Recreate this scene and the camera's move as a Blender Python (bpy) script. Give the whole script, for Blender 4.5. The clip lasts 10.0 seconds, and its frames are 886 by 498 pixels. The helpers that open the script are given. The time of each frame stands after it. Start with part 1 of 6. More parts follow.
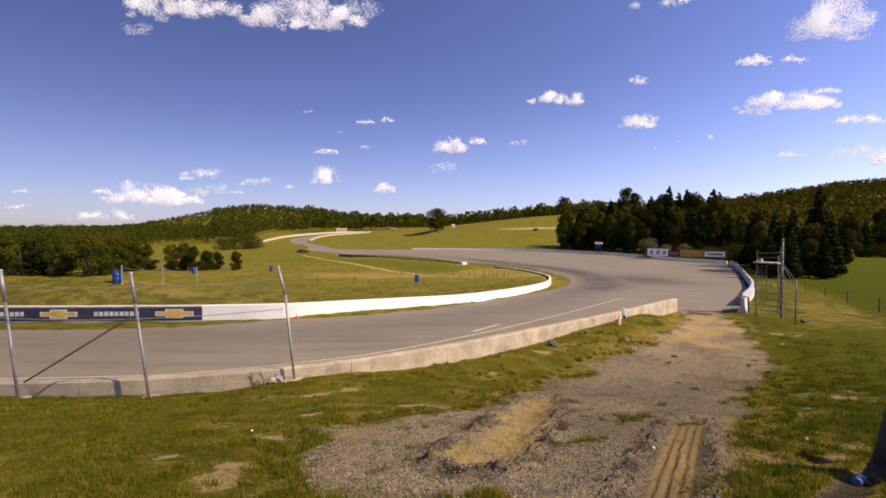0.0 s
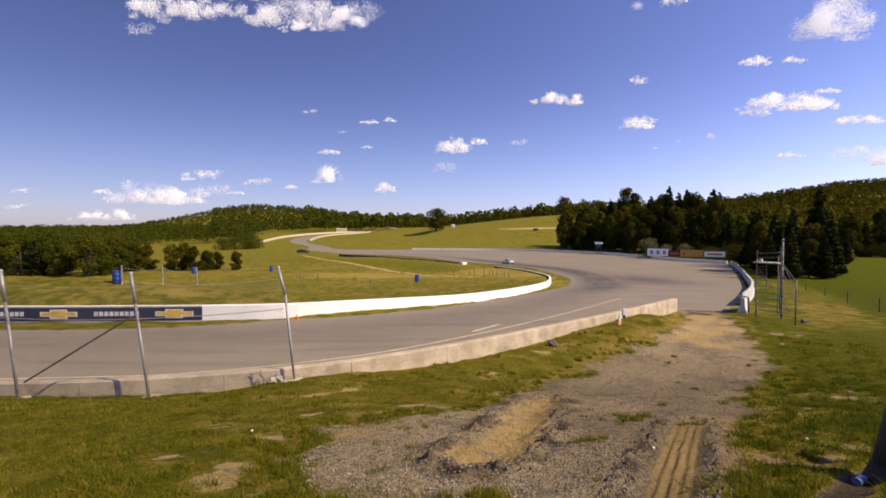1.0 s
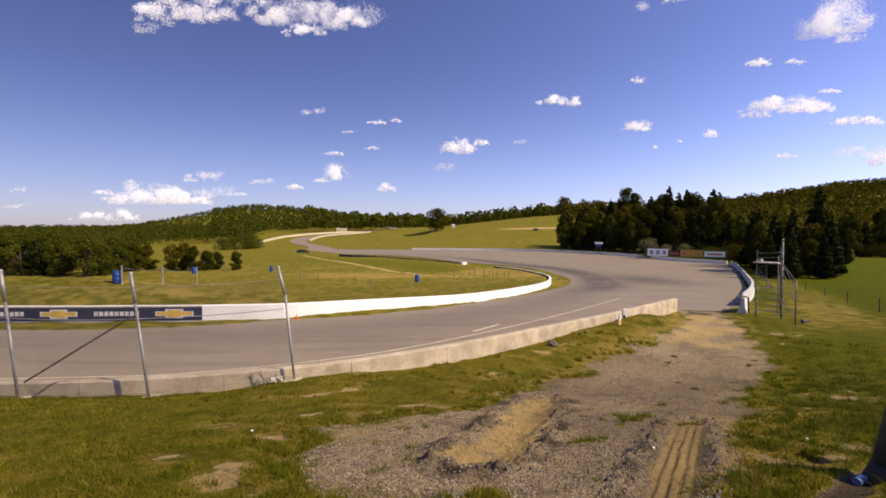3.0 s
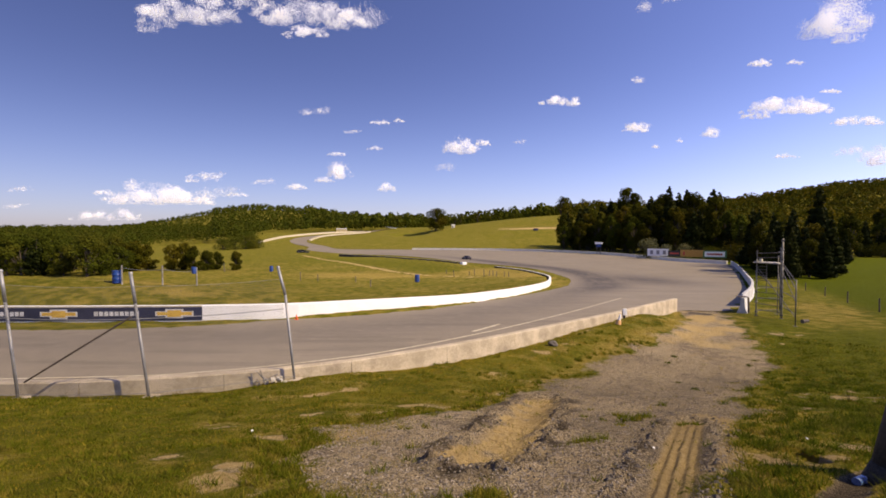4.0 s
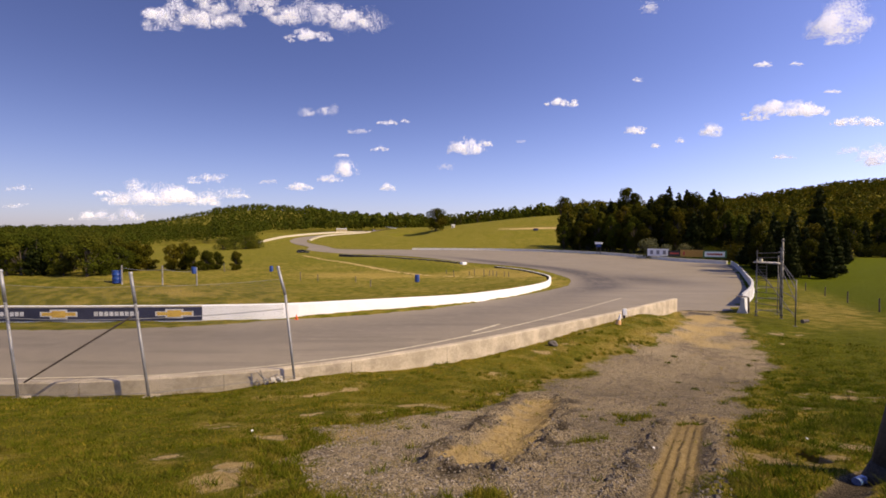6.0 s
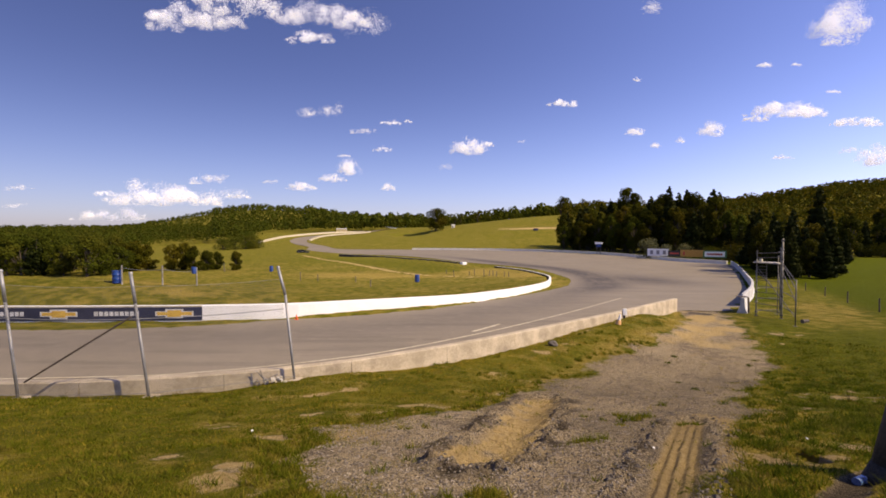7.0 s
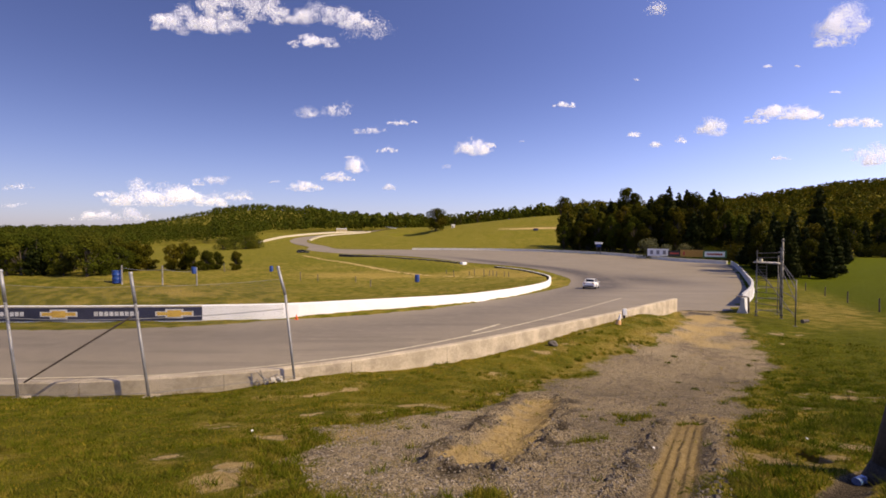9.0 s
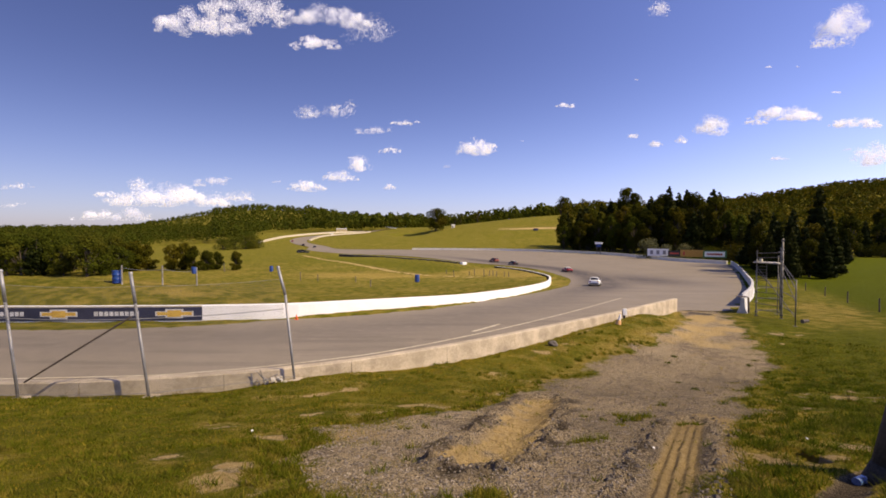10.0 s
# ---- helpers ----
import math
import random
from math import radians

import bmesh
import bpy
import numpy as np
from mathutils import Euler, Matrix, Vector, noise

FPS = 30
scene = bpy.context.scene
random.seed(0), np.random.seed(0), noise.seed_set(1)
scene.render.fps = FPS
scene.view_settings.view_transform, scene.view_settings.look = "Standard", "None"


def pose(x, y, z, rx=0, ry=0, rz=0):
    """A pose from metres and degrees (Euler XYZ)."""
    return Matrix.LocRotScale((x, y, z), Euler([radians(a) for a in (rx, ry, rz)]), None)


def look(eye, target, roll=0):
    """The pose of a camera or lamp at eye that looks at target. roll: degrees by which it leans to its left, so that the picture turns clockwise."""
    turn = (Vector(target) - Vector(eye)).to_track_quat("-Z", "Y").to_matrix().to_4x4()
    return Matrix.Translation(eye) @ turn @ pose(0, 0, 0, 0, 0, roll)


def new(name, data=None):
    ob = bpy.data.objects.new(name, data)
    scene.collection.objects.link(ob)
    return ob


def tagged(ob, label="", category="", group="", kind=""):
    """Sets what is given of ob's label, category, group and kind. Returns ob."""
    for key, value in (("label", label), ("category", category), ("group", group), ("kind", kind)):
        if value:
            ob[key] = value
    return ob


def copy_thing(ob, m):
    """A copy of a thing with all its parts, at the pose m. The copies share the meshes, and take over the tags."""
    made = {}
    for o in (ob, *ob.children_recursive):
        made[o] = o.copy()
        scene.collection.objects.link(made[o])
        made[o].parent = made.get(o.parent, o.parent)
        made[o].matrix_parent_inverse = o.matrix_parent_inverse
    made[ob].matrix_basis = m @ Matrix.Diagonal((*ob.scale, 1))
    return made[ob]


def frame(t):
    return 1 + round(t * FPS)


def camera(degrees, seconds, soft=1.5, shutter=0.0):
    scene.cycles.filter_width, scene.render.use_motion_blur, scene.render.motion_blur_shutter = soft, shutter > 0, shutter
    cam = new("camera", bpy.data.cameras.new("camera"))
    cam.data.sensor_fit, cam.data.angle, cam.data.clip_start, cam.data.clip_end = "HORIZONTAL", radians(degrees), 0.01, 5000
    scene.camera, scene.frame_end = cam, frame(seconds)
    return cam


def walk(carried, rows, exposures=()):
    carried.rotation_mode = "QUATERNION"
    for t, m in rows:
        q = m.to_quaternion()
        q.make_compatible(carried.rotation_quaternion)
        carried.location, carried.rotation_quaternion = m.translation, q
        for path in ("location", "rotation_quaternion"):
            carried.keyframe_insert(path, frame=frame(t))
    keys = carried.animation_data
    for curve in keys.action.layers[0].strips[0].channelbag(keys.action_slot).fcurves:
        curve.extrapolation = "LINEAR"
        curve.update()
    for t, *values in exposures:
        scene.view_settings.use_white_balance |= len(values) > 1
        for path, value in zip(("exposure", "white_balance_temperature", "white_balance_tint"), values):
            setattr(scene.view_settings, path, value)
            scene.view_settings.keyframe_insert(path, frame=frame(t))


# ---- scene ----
# ------------------------------------------------------------------ camera
EYE = (0.0, 0.0, 6.0)
cam = camera(88, 10.0, soft=1.7)
VIEW = look(EYE, (0.0, 100.0, 6.0 - 3.2024))
walk(cam, [(0.0, VIEW), (10.0, VIEW)], exposures=[(0.0, 0.10, 7500, 24), (10.0, 0.10, 7500, 24)])

# ------------------------------------------------------------------ sky and sun
SUN_AZIMUTH, SUN_ELEVATION = radians(108), radians(42)
SUN_DIR = Vector((math.sin(SUN_AZIMUTH) * math.cos(SUN_ELEVATION),
                  math.cos(SUN_AZIMUTH) * math.cos(SUN_ELEVATION), math.sin(SUN_ELEVATION)))
world = bpy.data.worlds.new("sky")
scene.world = world
world.use_nodes = True
wn, wl = world.node_tree.nodes, world.node_tree.links
sky = wn.new("ShaderNodeTexSky")
sky.sky_type, sky.sun_disc = "NISHITA", False
sky.sun_elevation, sky.sun_rotation = SUN_ELEVATION, SUN_AZIMUTH
sky.altitude, sky.air_density, sky.dust_density, sky.ozone_density = 300, 1.0, 0.8, 1.6
tint = wn.new("ShaderNodeMix")
tint.data_type, tint.blend_type = "RGBA", "MULTIPLY"
tint.inputs["Factor"].default_value = 1.0
tint.inputs["B"].default_value = (0.65, 0.73, 1.18, 1.0)
wl.new(sky.outputs["Color"], tint.inputs["A"])
# summer haze: paler towards the horizon, brighter towards the sun's side
way = wn.new("ShaderNodeTexCoord").outputs["Generated"]
split = wn.new("ShaderNodeSeparateXYZ")
wl.new(way, split.inputs[0])
low = wn.new("ShaderNodeMapRange")
low.interpolation_type = "SMOOTHERSTEP"
for key, v in (("From Min", 0.42), ("From Max", -0.08), ("To Min", 0.0), ("To Max", 1.0)):
    low.inputs[key].default_value = v
wl.new(split.outputs["Z"], low.inputs["Value"])
haze = wn.new("ShaderNodeMix")
haze.data_type, haze.blend_type = "RGBA", "MIX"
haze.inputs["A"].default_value, haze.inputs["B"].default_value = (1, 1, 1, 1), (1.56, 1.50, 1.37, 1)
wl.new(low.outputs["Result"], haze.inputs["Factor"])
toward = wn.new("ShaderNodeVectorMath")
toward.operation = "DOT_PRODUCT"
toward.inputs[1].default_value = (math.sin(SUN_AZIMUTH), math.cos(SUN_AZIMUTH), 0)
wl.new(way, toward.inputs[0])
side = wn.new("ShaderNodeMath")
side.operation = "MULTIPLY_ADD"
side.inputs[1].default_value, side.inputs[2].default_value = 0.52, 1.08
wl.new(toward.outputs["Value"], side.inputs[0])
air = wn.new("ShaderNodeVectorMath")
air.operation = "SCALE"
wl.new(haze.outputs["Result"], air.inputs[0])
wl.new(side.outputs[0], air.inputs["Scale"])
veil = wn.new("ShaderNodeMix")
veil.data_type, veil.blend_type = "RGBA", "MULTIPLY"
veil.inputs["Factor"].default_value = 1.0
wl.new(tint.outputs["Result"], veil.inputs["A"])
wl.new(air.outputs["Vector"], veil.inputs["B"])
wl.new(veil.outputs["Result"], wn["Background"].inputs["Color"])
wn["Background"].inputs["Strength"].default_value = 0.115

sun_data = bpy.data.lights.new("sun", "SUN")
sun_data.energy, sun_data.angle, sun_data.color = 5.0, radians(0.53), (1.0, 0.91, 0.57)
sun = new("sun", sun_data)
sun.matrix_world = look(SUN_DIR * 200, (0, 0, 0))


# ------------------------------------------------------------------ materials
def node_mat(name):
    m = bpy.data.materials.new(name)
    m.use_nodes = True
    return m, m.node_tree.nodes, m.node_tree.links, m.node_tree.nodes["Principled BSDF"]


def mixed(nt, fac, a, b, blend="MIX"):
    """A colour mix; fac, a, b are sockets or values."""
    n = nt.nodes.new("ShaderNodeMix")
    n.data_type, n.blend_type = "RGBA", blend
    for key, v in (("Factor", fac), ("A", a), ("B", b)):
        if isinstance(v, bpy.types.NodeSocket):
            nt.links.new(v, n.inputs[key])
        elif key == "Factor":
            n.inputs[key].default_value = v
        else:
            n.inputs[key].default_value = (*v, 1.0)
    return n.outputs["Result"]


def noise_at(nt, coord, scale, detail=4.0, rough=0.55, stretch=None):
    n = nt.nodes.new("ShaderNodeTexNoise")
    n.inputs["Scale"].default_value, n.inputs["Detail"].default_value = scale, detail
    n.inputs["Roughness"].default_value = rough
    if stretch:
        mp = nt.nodes.new("ShaderNodeMapping")
        mp.inputs["Scale"].default_value = stretch
        nt.links.new(coord, mp.inputs["Vector"])
        coord = mp.outputs["Vector"]
    nt.links.new(coord, n.inputs["Vector"])
    return n.outputs["Fac"]


def ramp(nt, fac, lo, hi):
    n = nt.nodes.new("ShaderNodeMapRange")
    n.interpolation_type = "SMOOTHSTEP"
    n.inputs["From Min"].default_value, n.inputs["From Max"].default_value = lo, hi
    nt.links.new(fac, n.inputs["Value"])
    return n.outputs["Result"]


def math_node(nt, op, a, b):
    n = nt.nodes.new("ShaderNodeMath")
    n.operation = op
    for i, v in enumerate((a, b)):
        if isinstance(v, bpy.types.NodeSocket):
            nt.links.new(v, n.inputs[i])
        else:
            n.inputs[i].default_value = v
    return n.outputs[0]


def bump(nt, bsdf, height, strength, distance):
    n = nt.nodes.new("ShaderNodeBump")
    n.inputs["Strength"].default_value, n.inputs["Distance"].default_value = strength, distance
    nt.links.new(height, n.inputs["Height"])
    nt.links.new(n.outputs["Normal"], bsdf.inputs["Normal"])


def surface(name, a, b, rough=0.8, scale=3.0, fine=30.0, metal=0.0, relief=0.3, depth=0.01, dirt=None, moving=False, coat=0.0):
    """A two-tone surface with coarse and fine variation, and stains."""
    m, n, l, p = node_mat(name)
    nt = m.node_tree
    if moving:
        coord = n.new("ShaderNodeTexCoord").outputs["Object"]
    else:
        coord = n.new("ShaderNodeNewGeometry").outputs["Position"]
    big, small = noise_at(nt, coord, scale), noise_at(nt, coord, fine, 6.0, 0.65)
    f = math_node(nt, "ADD", math_node(nt, "MULTIPLY", big, 0.6), math_node(nt, "MULTIPLY", small, 0.4))
    col = mixed(nt, ramp(nt, f, 0.36, 0.64), a, b)
    if dirt:
        stain = ramp(nt, noise_at(nt, coord, scale * 0.7, 5.0, 0.7), 0.52, 0.72)
        col = mixed(nt, math_node(nt, "MULTIPLY", stain, 0.7), col, dirt)
    l.new(col, p.inputs["Base Color"])
    p.inputs["Roughness"].default_value, p.inputs["Metallic"].default_value = rough, metal
    p.inputs["Coat Weight"].default_value = coat
    if relief:
        bump(nt, p, small, relief, depth)
    return m


def leaf_mat(name, dark, light, dry, patch=0.09, lucent=0.46):
    m, n, l, p = node_mat(name)
    nt = m.node_tree
    geo = n.new("ShaderNodeNewGeometry")
    info = n.new("ShaderNodeObjectInfo")
    col = mixed(nt, ramp(nt, geo.outputs["Random Per Island"], -0.6, 1.6), dark, light)
    col = mixed(nt, ramp(nt, noise_at(nt, geo.outputs["Position"], patch, 3.0), 0.45, 0.7), col, dry)
    col = mixed(nt, math_node(nt, "MULTIPLY", info.outputs["Random"], 0.55), col, dark)
    l.new(col, p.inputs["Base Color"])
    p.inputs["Roughness"].default_value = 0.75
    p.inputs["Specular IOR Level"].default_value = 0.04
    tr = n.new("ShaderNodeBsdfTranslucent")
    l.new(col, tr.inputs["Color"])
    mx = n.new("ShaderNodeMixShader")
    mx.inputs["Fac"].default_value = lucent
    l.new(p.outputs[0], mx.inputs[1])
    l.new(tr.outputs[0], mx.inputs[2])
    l.new(mx.outputs[0], n["Material Output"].inputs["Surface"])
    return m


def ground_mat():
    """Turf, dry straw and bare gravelly earth, laid out by the mesh's own 'dirt', 'dry' and 'mud' values."""
    m, n, l, p = node_mat("turf_and_earth")
    nt = m.node_tree
    pos = n.new("ShaderNodeNewGeometry").outputs["Position"]

    def value(key):
        a = n.new("ShaderNodeAttribute")
        a.attribute_name = key
        return a.outputs["Fac"]
    broad, mid, fine = noise_at(nt, pos, 0.12, 4), noise_at(nt, pos, 1.1, 5, 0.65), noise_at(nt, pos, 14, 6, 0.7)
    grit = noise_at(nt, pos, 55, 4, 0.7)
    turf = mixed(nt, ramp(nt, mid, 0.35, 0.65), (0.098, 0.104, 0.009), (0.215, 0.195, 0.020))
    turf = mixed(nt, ramp(nt, fine, 0.5, 0.72), turf, (0.27, 0.215, 0.045))
    turf = mixed(nt, value("lush_and_shade"), turf, mixed(nt, ramp(nt, fine, 0.35, 0.7), (0.050, 0.068, 0.001), (0.130, 0.150, 0.002)))
    turf = mixed(nt, math_node(nt, "MULTIPLY", ramp(nt, grit, 0.52, 0.66), 0.6), turf, (0.032, 0.038, 0.006))
    straw = mixed(nt, ramp(nt, fine, 0.42, 0.60), (0.225, 0.165, 0.032), (0.42, 0.315, 0.085))
    dryness = math_node(nt, "ADD", value("dry"), math_node(nt, "MULTIPLY", math_node(nt, "SUBTRACT", mid, 0.5), 1.7))
    dryness = math_node(nt, "ADD", dryness, math_node(nt, "MULTIPLY", math_node(nt, "SUBTRACT", broad, 0.5), 0.8))
    cover = mixed(nt, ramp(nt, dryness, 0.25, 0.85), turf, straw)
    gravel = mixed(nt, ramp(nt, grit, 0.42, 0.58), (0.17, 0.13, 0.082), (0.56, 0.445, 0.285))
    gravel = mixed(nt, math_node(nt, "MULTIPLY", ramp(nt, noise_at(nt, pos, 6.5, 6, 0.75), 0.52, 0.66), 0.55), gravel, (0.12, 0.098, 0.075))
    gravel = mixed(nt, math_node(nt, "MULTIPLY", ramp(nt, noise_at(nt, pos, 9.0, 6, 0.75), 0.56, 0.68), 0.6), gravel, (0.50, 0.41, 0.28))
    gravel = mixed(nt, math_node(nt, "MULTIPLY", ramp(nt, noise_at(nt, pos, 0.55, 5, 0.7), 0.50, 0.62), 0.55), gravel, (0.125, 0.10, 0.085))
    gravel = mixed(nt, math_node(nt, "MULTIPLY", ramp(nt, noise_at(nt, pos, 2.6, 5, 0.7), 0.50, 0.62), 0.6), gravel, (0.44, 0.33, 0.19))
    gravel = mixed(nt, math_node(nt, "MULTIPLY", ramp(nt, noise_at(nt, pos, 22, 3, 0.6), 0.54, 0.62), 0.7), gravel, (0.055, 0.046, 0.040))
    gravel = mixed(nt, math_node(nt, "MULTIPLY", ramp(nt, noise_at(nt, pos, 27, 3, 0.6), 0.56, 0.64), 0.8), gravel, (0.60, 0.48, 0.32))
    sand = mixed(nt, ramp(nt, fine, 0.3, 0.7), (0.42, 0.29, 0.125), (0.60, 0.44, 0.21))
    earth = mixed(nt, ramp(nt, math_node(nt, "ADD", value("mud"), math_node(nt, "MULTIPLY", math_node(nt, "SUBTRACT", mid, 0.5), 0.9)), 0.3, 0.7), gravel, sand)
    # dark earth: damp soil, plus shade painted in at rut, burrow and stump
    earth = mixed(nt, math_node(nt, "MULTIPLY", value("damp_and_shade"), 0.85), earth, mixed(nt, ramp(nt, grit, 0.35, 0.65), (0.022, 0.018, 0.015), (0.085, 0.068, 0.054)))
    edge = math_node(nt, "ADD", value("dirt"), math_node(nt, "MULTIPLY", math_node(nt, "SUBTRACT", mid, 0.53), 1.5))
    edge = math_node(nt, "ADD", edge, math_node(nt, "MULTIPLY", math_node(nt, "SUBTRACT", fine, 0.5), 0.7))
    l.new(mixed(nt, ramp(nt, edge, 0.4, 0.6), cover, earth), p.inputs["Base Color"])
    p.inputs["Roughness"].default_value = 0.95
    p.inputs["Specular IOR Level"].default_value = 0.04
    bump(nt, p, math_node(nt, "ADD", fine, math_node(nt, "MULTIPLY", grit, 0.7)), 1.0, 0.10)
    return m


def asphalt_mat():
    """Worn grey asphalt; 'line' is the darker rubbered driving line, 'joint' the paving seams."""
    m, n, l, p = node_mat("asphalt")
    nt = m.node_tree
    pos = n.new("ShaderNodeNewGeometry").outputs["Position"]

    def value(key):
        a = n.new("ShaderNodeAttribute")
        a.attribute_name = key
        return a.outputs["Fac"]
    broad, mid, fine = noise_at(nt, pos, 0.15, 4), noise_at(nt, pos, 1.3, 5, 0.6), noise_at(nt, pos, 40, 5, 0.7)
    col = mixed(nt, ramp(nt, fine, 0.3, 0.7), (0.182, 0.153, 0.116), (0.285, 0.243, 0.188))
    col = mixed(nt, math_node(nt, "MULTIPLY", ramp(nt, broad, 0.4, 0.7), 0.45), col, (0.30, 0.255, 0.20))
    # long faint streaks of wear, patches of older tar and scattered grit
    streak = noise_at(nt, pos, 1.0, 5, 0.65, stretch=(0.10, 0.9, 1.0))
    col = mixed(nt, math_node(nt, "MULTIPLY", ramp(nt, streak, 0.48, 0.68), 0.42), col, (0.125, 0.107, 0.086))
    col = mixed(nt, math_node(nt, "MULTIPLY", ramp(nt, mid, 0.54, 0.70), 0.30), col, (0.34, 0.285, 0.215))
    rub = math_node(nt, "MULTIPLY", value("line"), ramp(nt, math_node(nt, "ADD", mid, math_node(nt, "MULTIPLY", broad, 0.5)), 0.35, 0.9))
    col = mixed(nt, rub, col, (0.075, 0.065, 0.062))
    l.new(col, p.inputs["Base Color"])
    p.inputs["Roughness"].default_value = 0.85
    p.inputs["Specular IOR Level"].default_value = 0.3
    bump(nt, p, fine, 0.35, 0.01)
    return m


def paint_mat(name, col, rough=0.35, dirt=(0.05, 0.045, 0.04)):
    return surface(name, col, tuple(min(1, c * 1.12 + 0.004) for c in col), rough, 1.2, 18, 0.0, 0.03, 0.002, dirt=None, moving=True, coat=0.2)


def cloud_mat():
    """White water droplets that pass light on; added emission stands in for light scattered inside."""
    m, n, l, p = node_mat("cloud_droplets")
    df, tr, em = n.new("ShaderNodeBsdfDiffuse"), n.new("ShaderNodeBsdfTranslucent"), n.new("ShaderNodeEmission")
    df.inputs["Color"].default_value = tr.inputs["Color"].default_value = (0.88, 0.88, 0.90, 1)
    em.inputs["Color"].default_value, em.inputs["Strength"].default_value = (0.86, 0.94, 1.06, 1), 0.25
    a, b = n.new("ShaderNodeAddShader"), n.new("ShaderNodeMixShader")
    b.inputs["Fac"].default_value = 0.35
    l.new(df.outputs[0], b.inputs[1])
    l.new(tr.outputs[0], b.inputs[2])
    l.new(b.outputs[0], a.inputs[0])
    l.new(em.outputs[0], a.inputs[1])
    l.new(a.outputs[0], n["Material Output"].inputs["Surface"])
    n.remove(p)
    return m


GROUND = ground_mat()
ASPHALT = asphalt_mat()
CONCRETE = surface("weathered_concrete", (0.36, 0.30, 0.215), (0.57, 0.48, 0.36), 0.9, 1.4, 16, 0, 0.4, 0.01, dirt=(0.24, 0.195, 0.145))
WHITE_WALL = surface("white_painted_concrete", (0.82, 0.82, 0.81), (0.88, 0.88, 0.88), 0.6, 0.8, 12, 0, 0.2, 0.005)
GREY_WALL = surface("pale_grey_painted_concrete", (0.42, 0.42, 0.42), (0.60, 0.60, 0.60), 0.75, 0.7, 12, 0, 0.3, 0.006, dirt=(0.32, 0.31, 0.29))
PALE_WALL = surface("chalky_white_concrete", (0.78, 0.72, 0.60), (0.86, 0.82, 0.72), 0.75, 0.7, 12, 0, 0.3, 0.006, dirt=(0.42, 0.40, 0.36))
# infield wall backs: bare dirty concrete, their shade put into the dark colour
BARE_SHADED_BACK = surface("shaded_bare_concrete", (0.045, 0.04, 0.032), (0.11, 0.095, 0.075), 0.95, 0.9, 14, 0, 0.4, 0.01)
NAVY = surface("navy_vinyl_banner", (0.012, 0.016, 0.045), (0.024, 0.030, 0.075), 0.5, 0.7, 8, 0, 0.1, 0.01)
GOLD = surface("gold_print", (0.62, 0.36, 0.05), (0.75, 0.48, 0.10), 0.5, 3, 12, 0, 0.05, 0.003)
SILVER = surface("silver_print", (0.50, 0.50, 0.50), (0.72, 0.72, 0.72), 0.5, 3, 12, 0, 0.05, 0.003)
LINE_PAINT = surface("worn_line_paint", (0.42, 0.36, 0.25), (0.62, 0.56, 0.44), 0.8, 1.5, 9, 0, 0.2, 0.004, dirt=(0.24, 0.21, 0.18))
GALV = surface("galvanised_steel", (0.20, 0.205, 0.215), (0.36, 0.36, 0.37), 0.55, 2, 30, 0.4, 0.15, 0.003, dirt=(0.24, 0.20, 0.16))
WIRE = surface("chain_link_wire", (0.07, 0.062, 0.055), (0.15, 0.135, 0.12), 0.6, 2, 20, 0.4, 0.0)
RUSTY = surface("dark_rusty_pipe", (0.07, 0.055, 0.045), (0.17, 0.13, 0.10), 0.75, 4, 30, 0.3, 0.3, 0.003)
SCAFFOLD = surface("aged_scaffold_tube", (0.07, 0.07, 0.07), (0.19, 0.18, 0.17), 0.6, 3, 25, 0.4, 0.2, 0.003, dirt=(0.12, 0.08, 0.05))
PALE_TUBE = surface("chalky_scaffold_tube", (0.15, 0.14, 0.12), (0.38, 0.36, 0.32), 0.7, 3, 25, 0.1, 0.2, 0.003, dirt=(0.25, 0.2, 0.15))
PLANK = surface("grey_scaffold_plank", (0.42, 0.38, 0.32), (0.60, 0.56, 0.48), 0.85, 3, 25, 0, 0.4, 0.006, dirt=(0.2, 0.17, 0.13))
POST_WOOD = surface("weathered_post", (0.10, 0.085, 0.065), (0.20, 0.17, 0.13), 0.9, 4, 40, 0, 0.5, 0.01)
BARK = surface("bark", (0.035, 0.028, 0.02), (0.085, 0.068, 0.05), 0.95, 4, 30, 0, 0.9, 0.03)
BLUE_PLASTIC = surface("blue_plastic", (0.006, 0.035, 0.17), (0.012, 0.06, 0.26), 0.45, 3, 20, 0, 0.1, 0.004)
ORANGE = surface("orange_plastic", (0.75, 0.10, 0.02), (0.85, 0.16, 0.03), 0.5, 3, 20, 0, 0.05, 0.003)
RUBBER = surface("tyre_rubber", (0.012, 0.012, 0.012), (0.025, 0.024, 0.023), 0.8, 6, 40, 0, 0.2, 0.003, moving=True)
RIM = surface("alloy_rim", (0.30, 0.30, 0.31), (0.45, 0.45, 0.46), 0.4, 6, 40, 0.7, 0.05, 0.002, moving=True)
GLASS = surface("car_glass", (0.010, 0.012, 0.016), (0.018, 0.020, 0.024), 0.08, 3, 20, 0, 0.0, moving=True)
BLACK_TRIM = surface("black_trim", (0.010, 0.010, 0.011), (0.022, 0.022, 0.023), 0.6, 6, 40, 0, 0.1, 0.002, moving=True)
RED_LENS = surface("red_lamp_lens", (0.25, 0.006, 0.006), (0.34, 0.012, 0.01), 0.2, 6, 40, 0, 0.0, moving=True)
CLEAR_LENS = surface("clear_lamp_lens", (0.55, 0.55, 0.55), (0.7, 0.7, 0.68), 0.15, 6, 40, 0, 0.0, moving=True)
ROUNDEL = surface("white_number_panel", (0.72, 0.72, 0.70), (0.80, 0.80, 0.78), 0.5, 6, 40, 0, 0.0, moving=True)
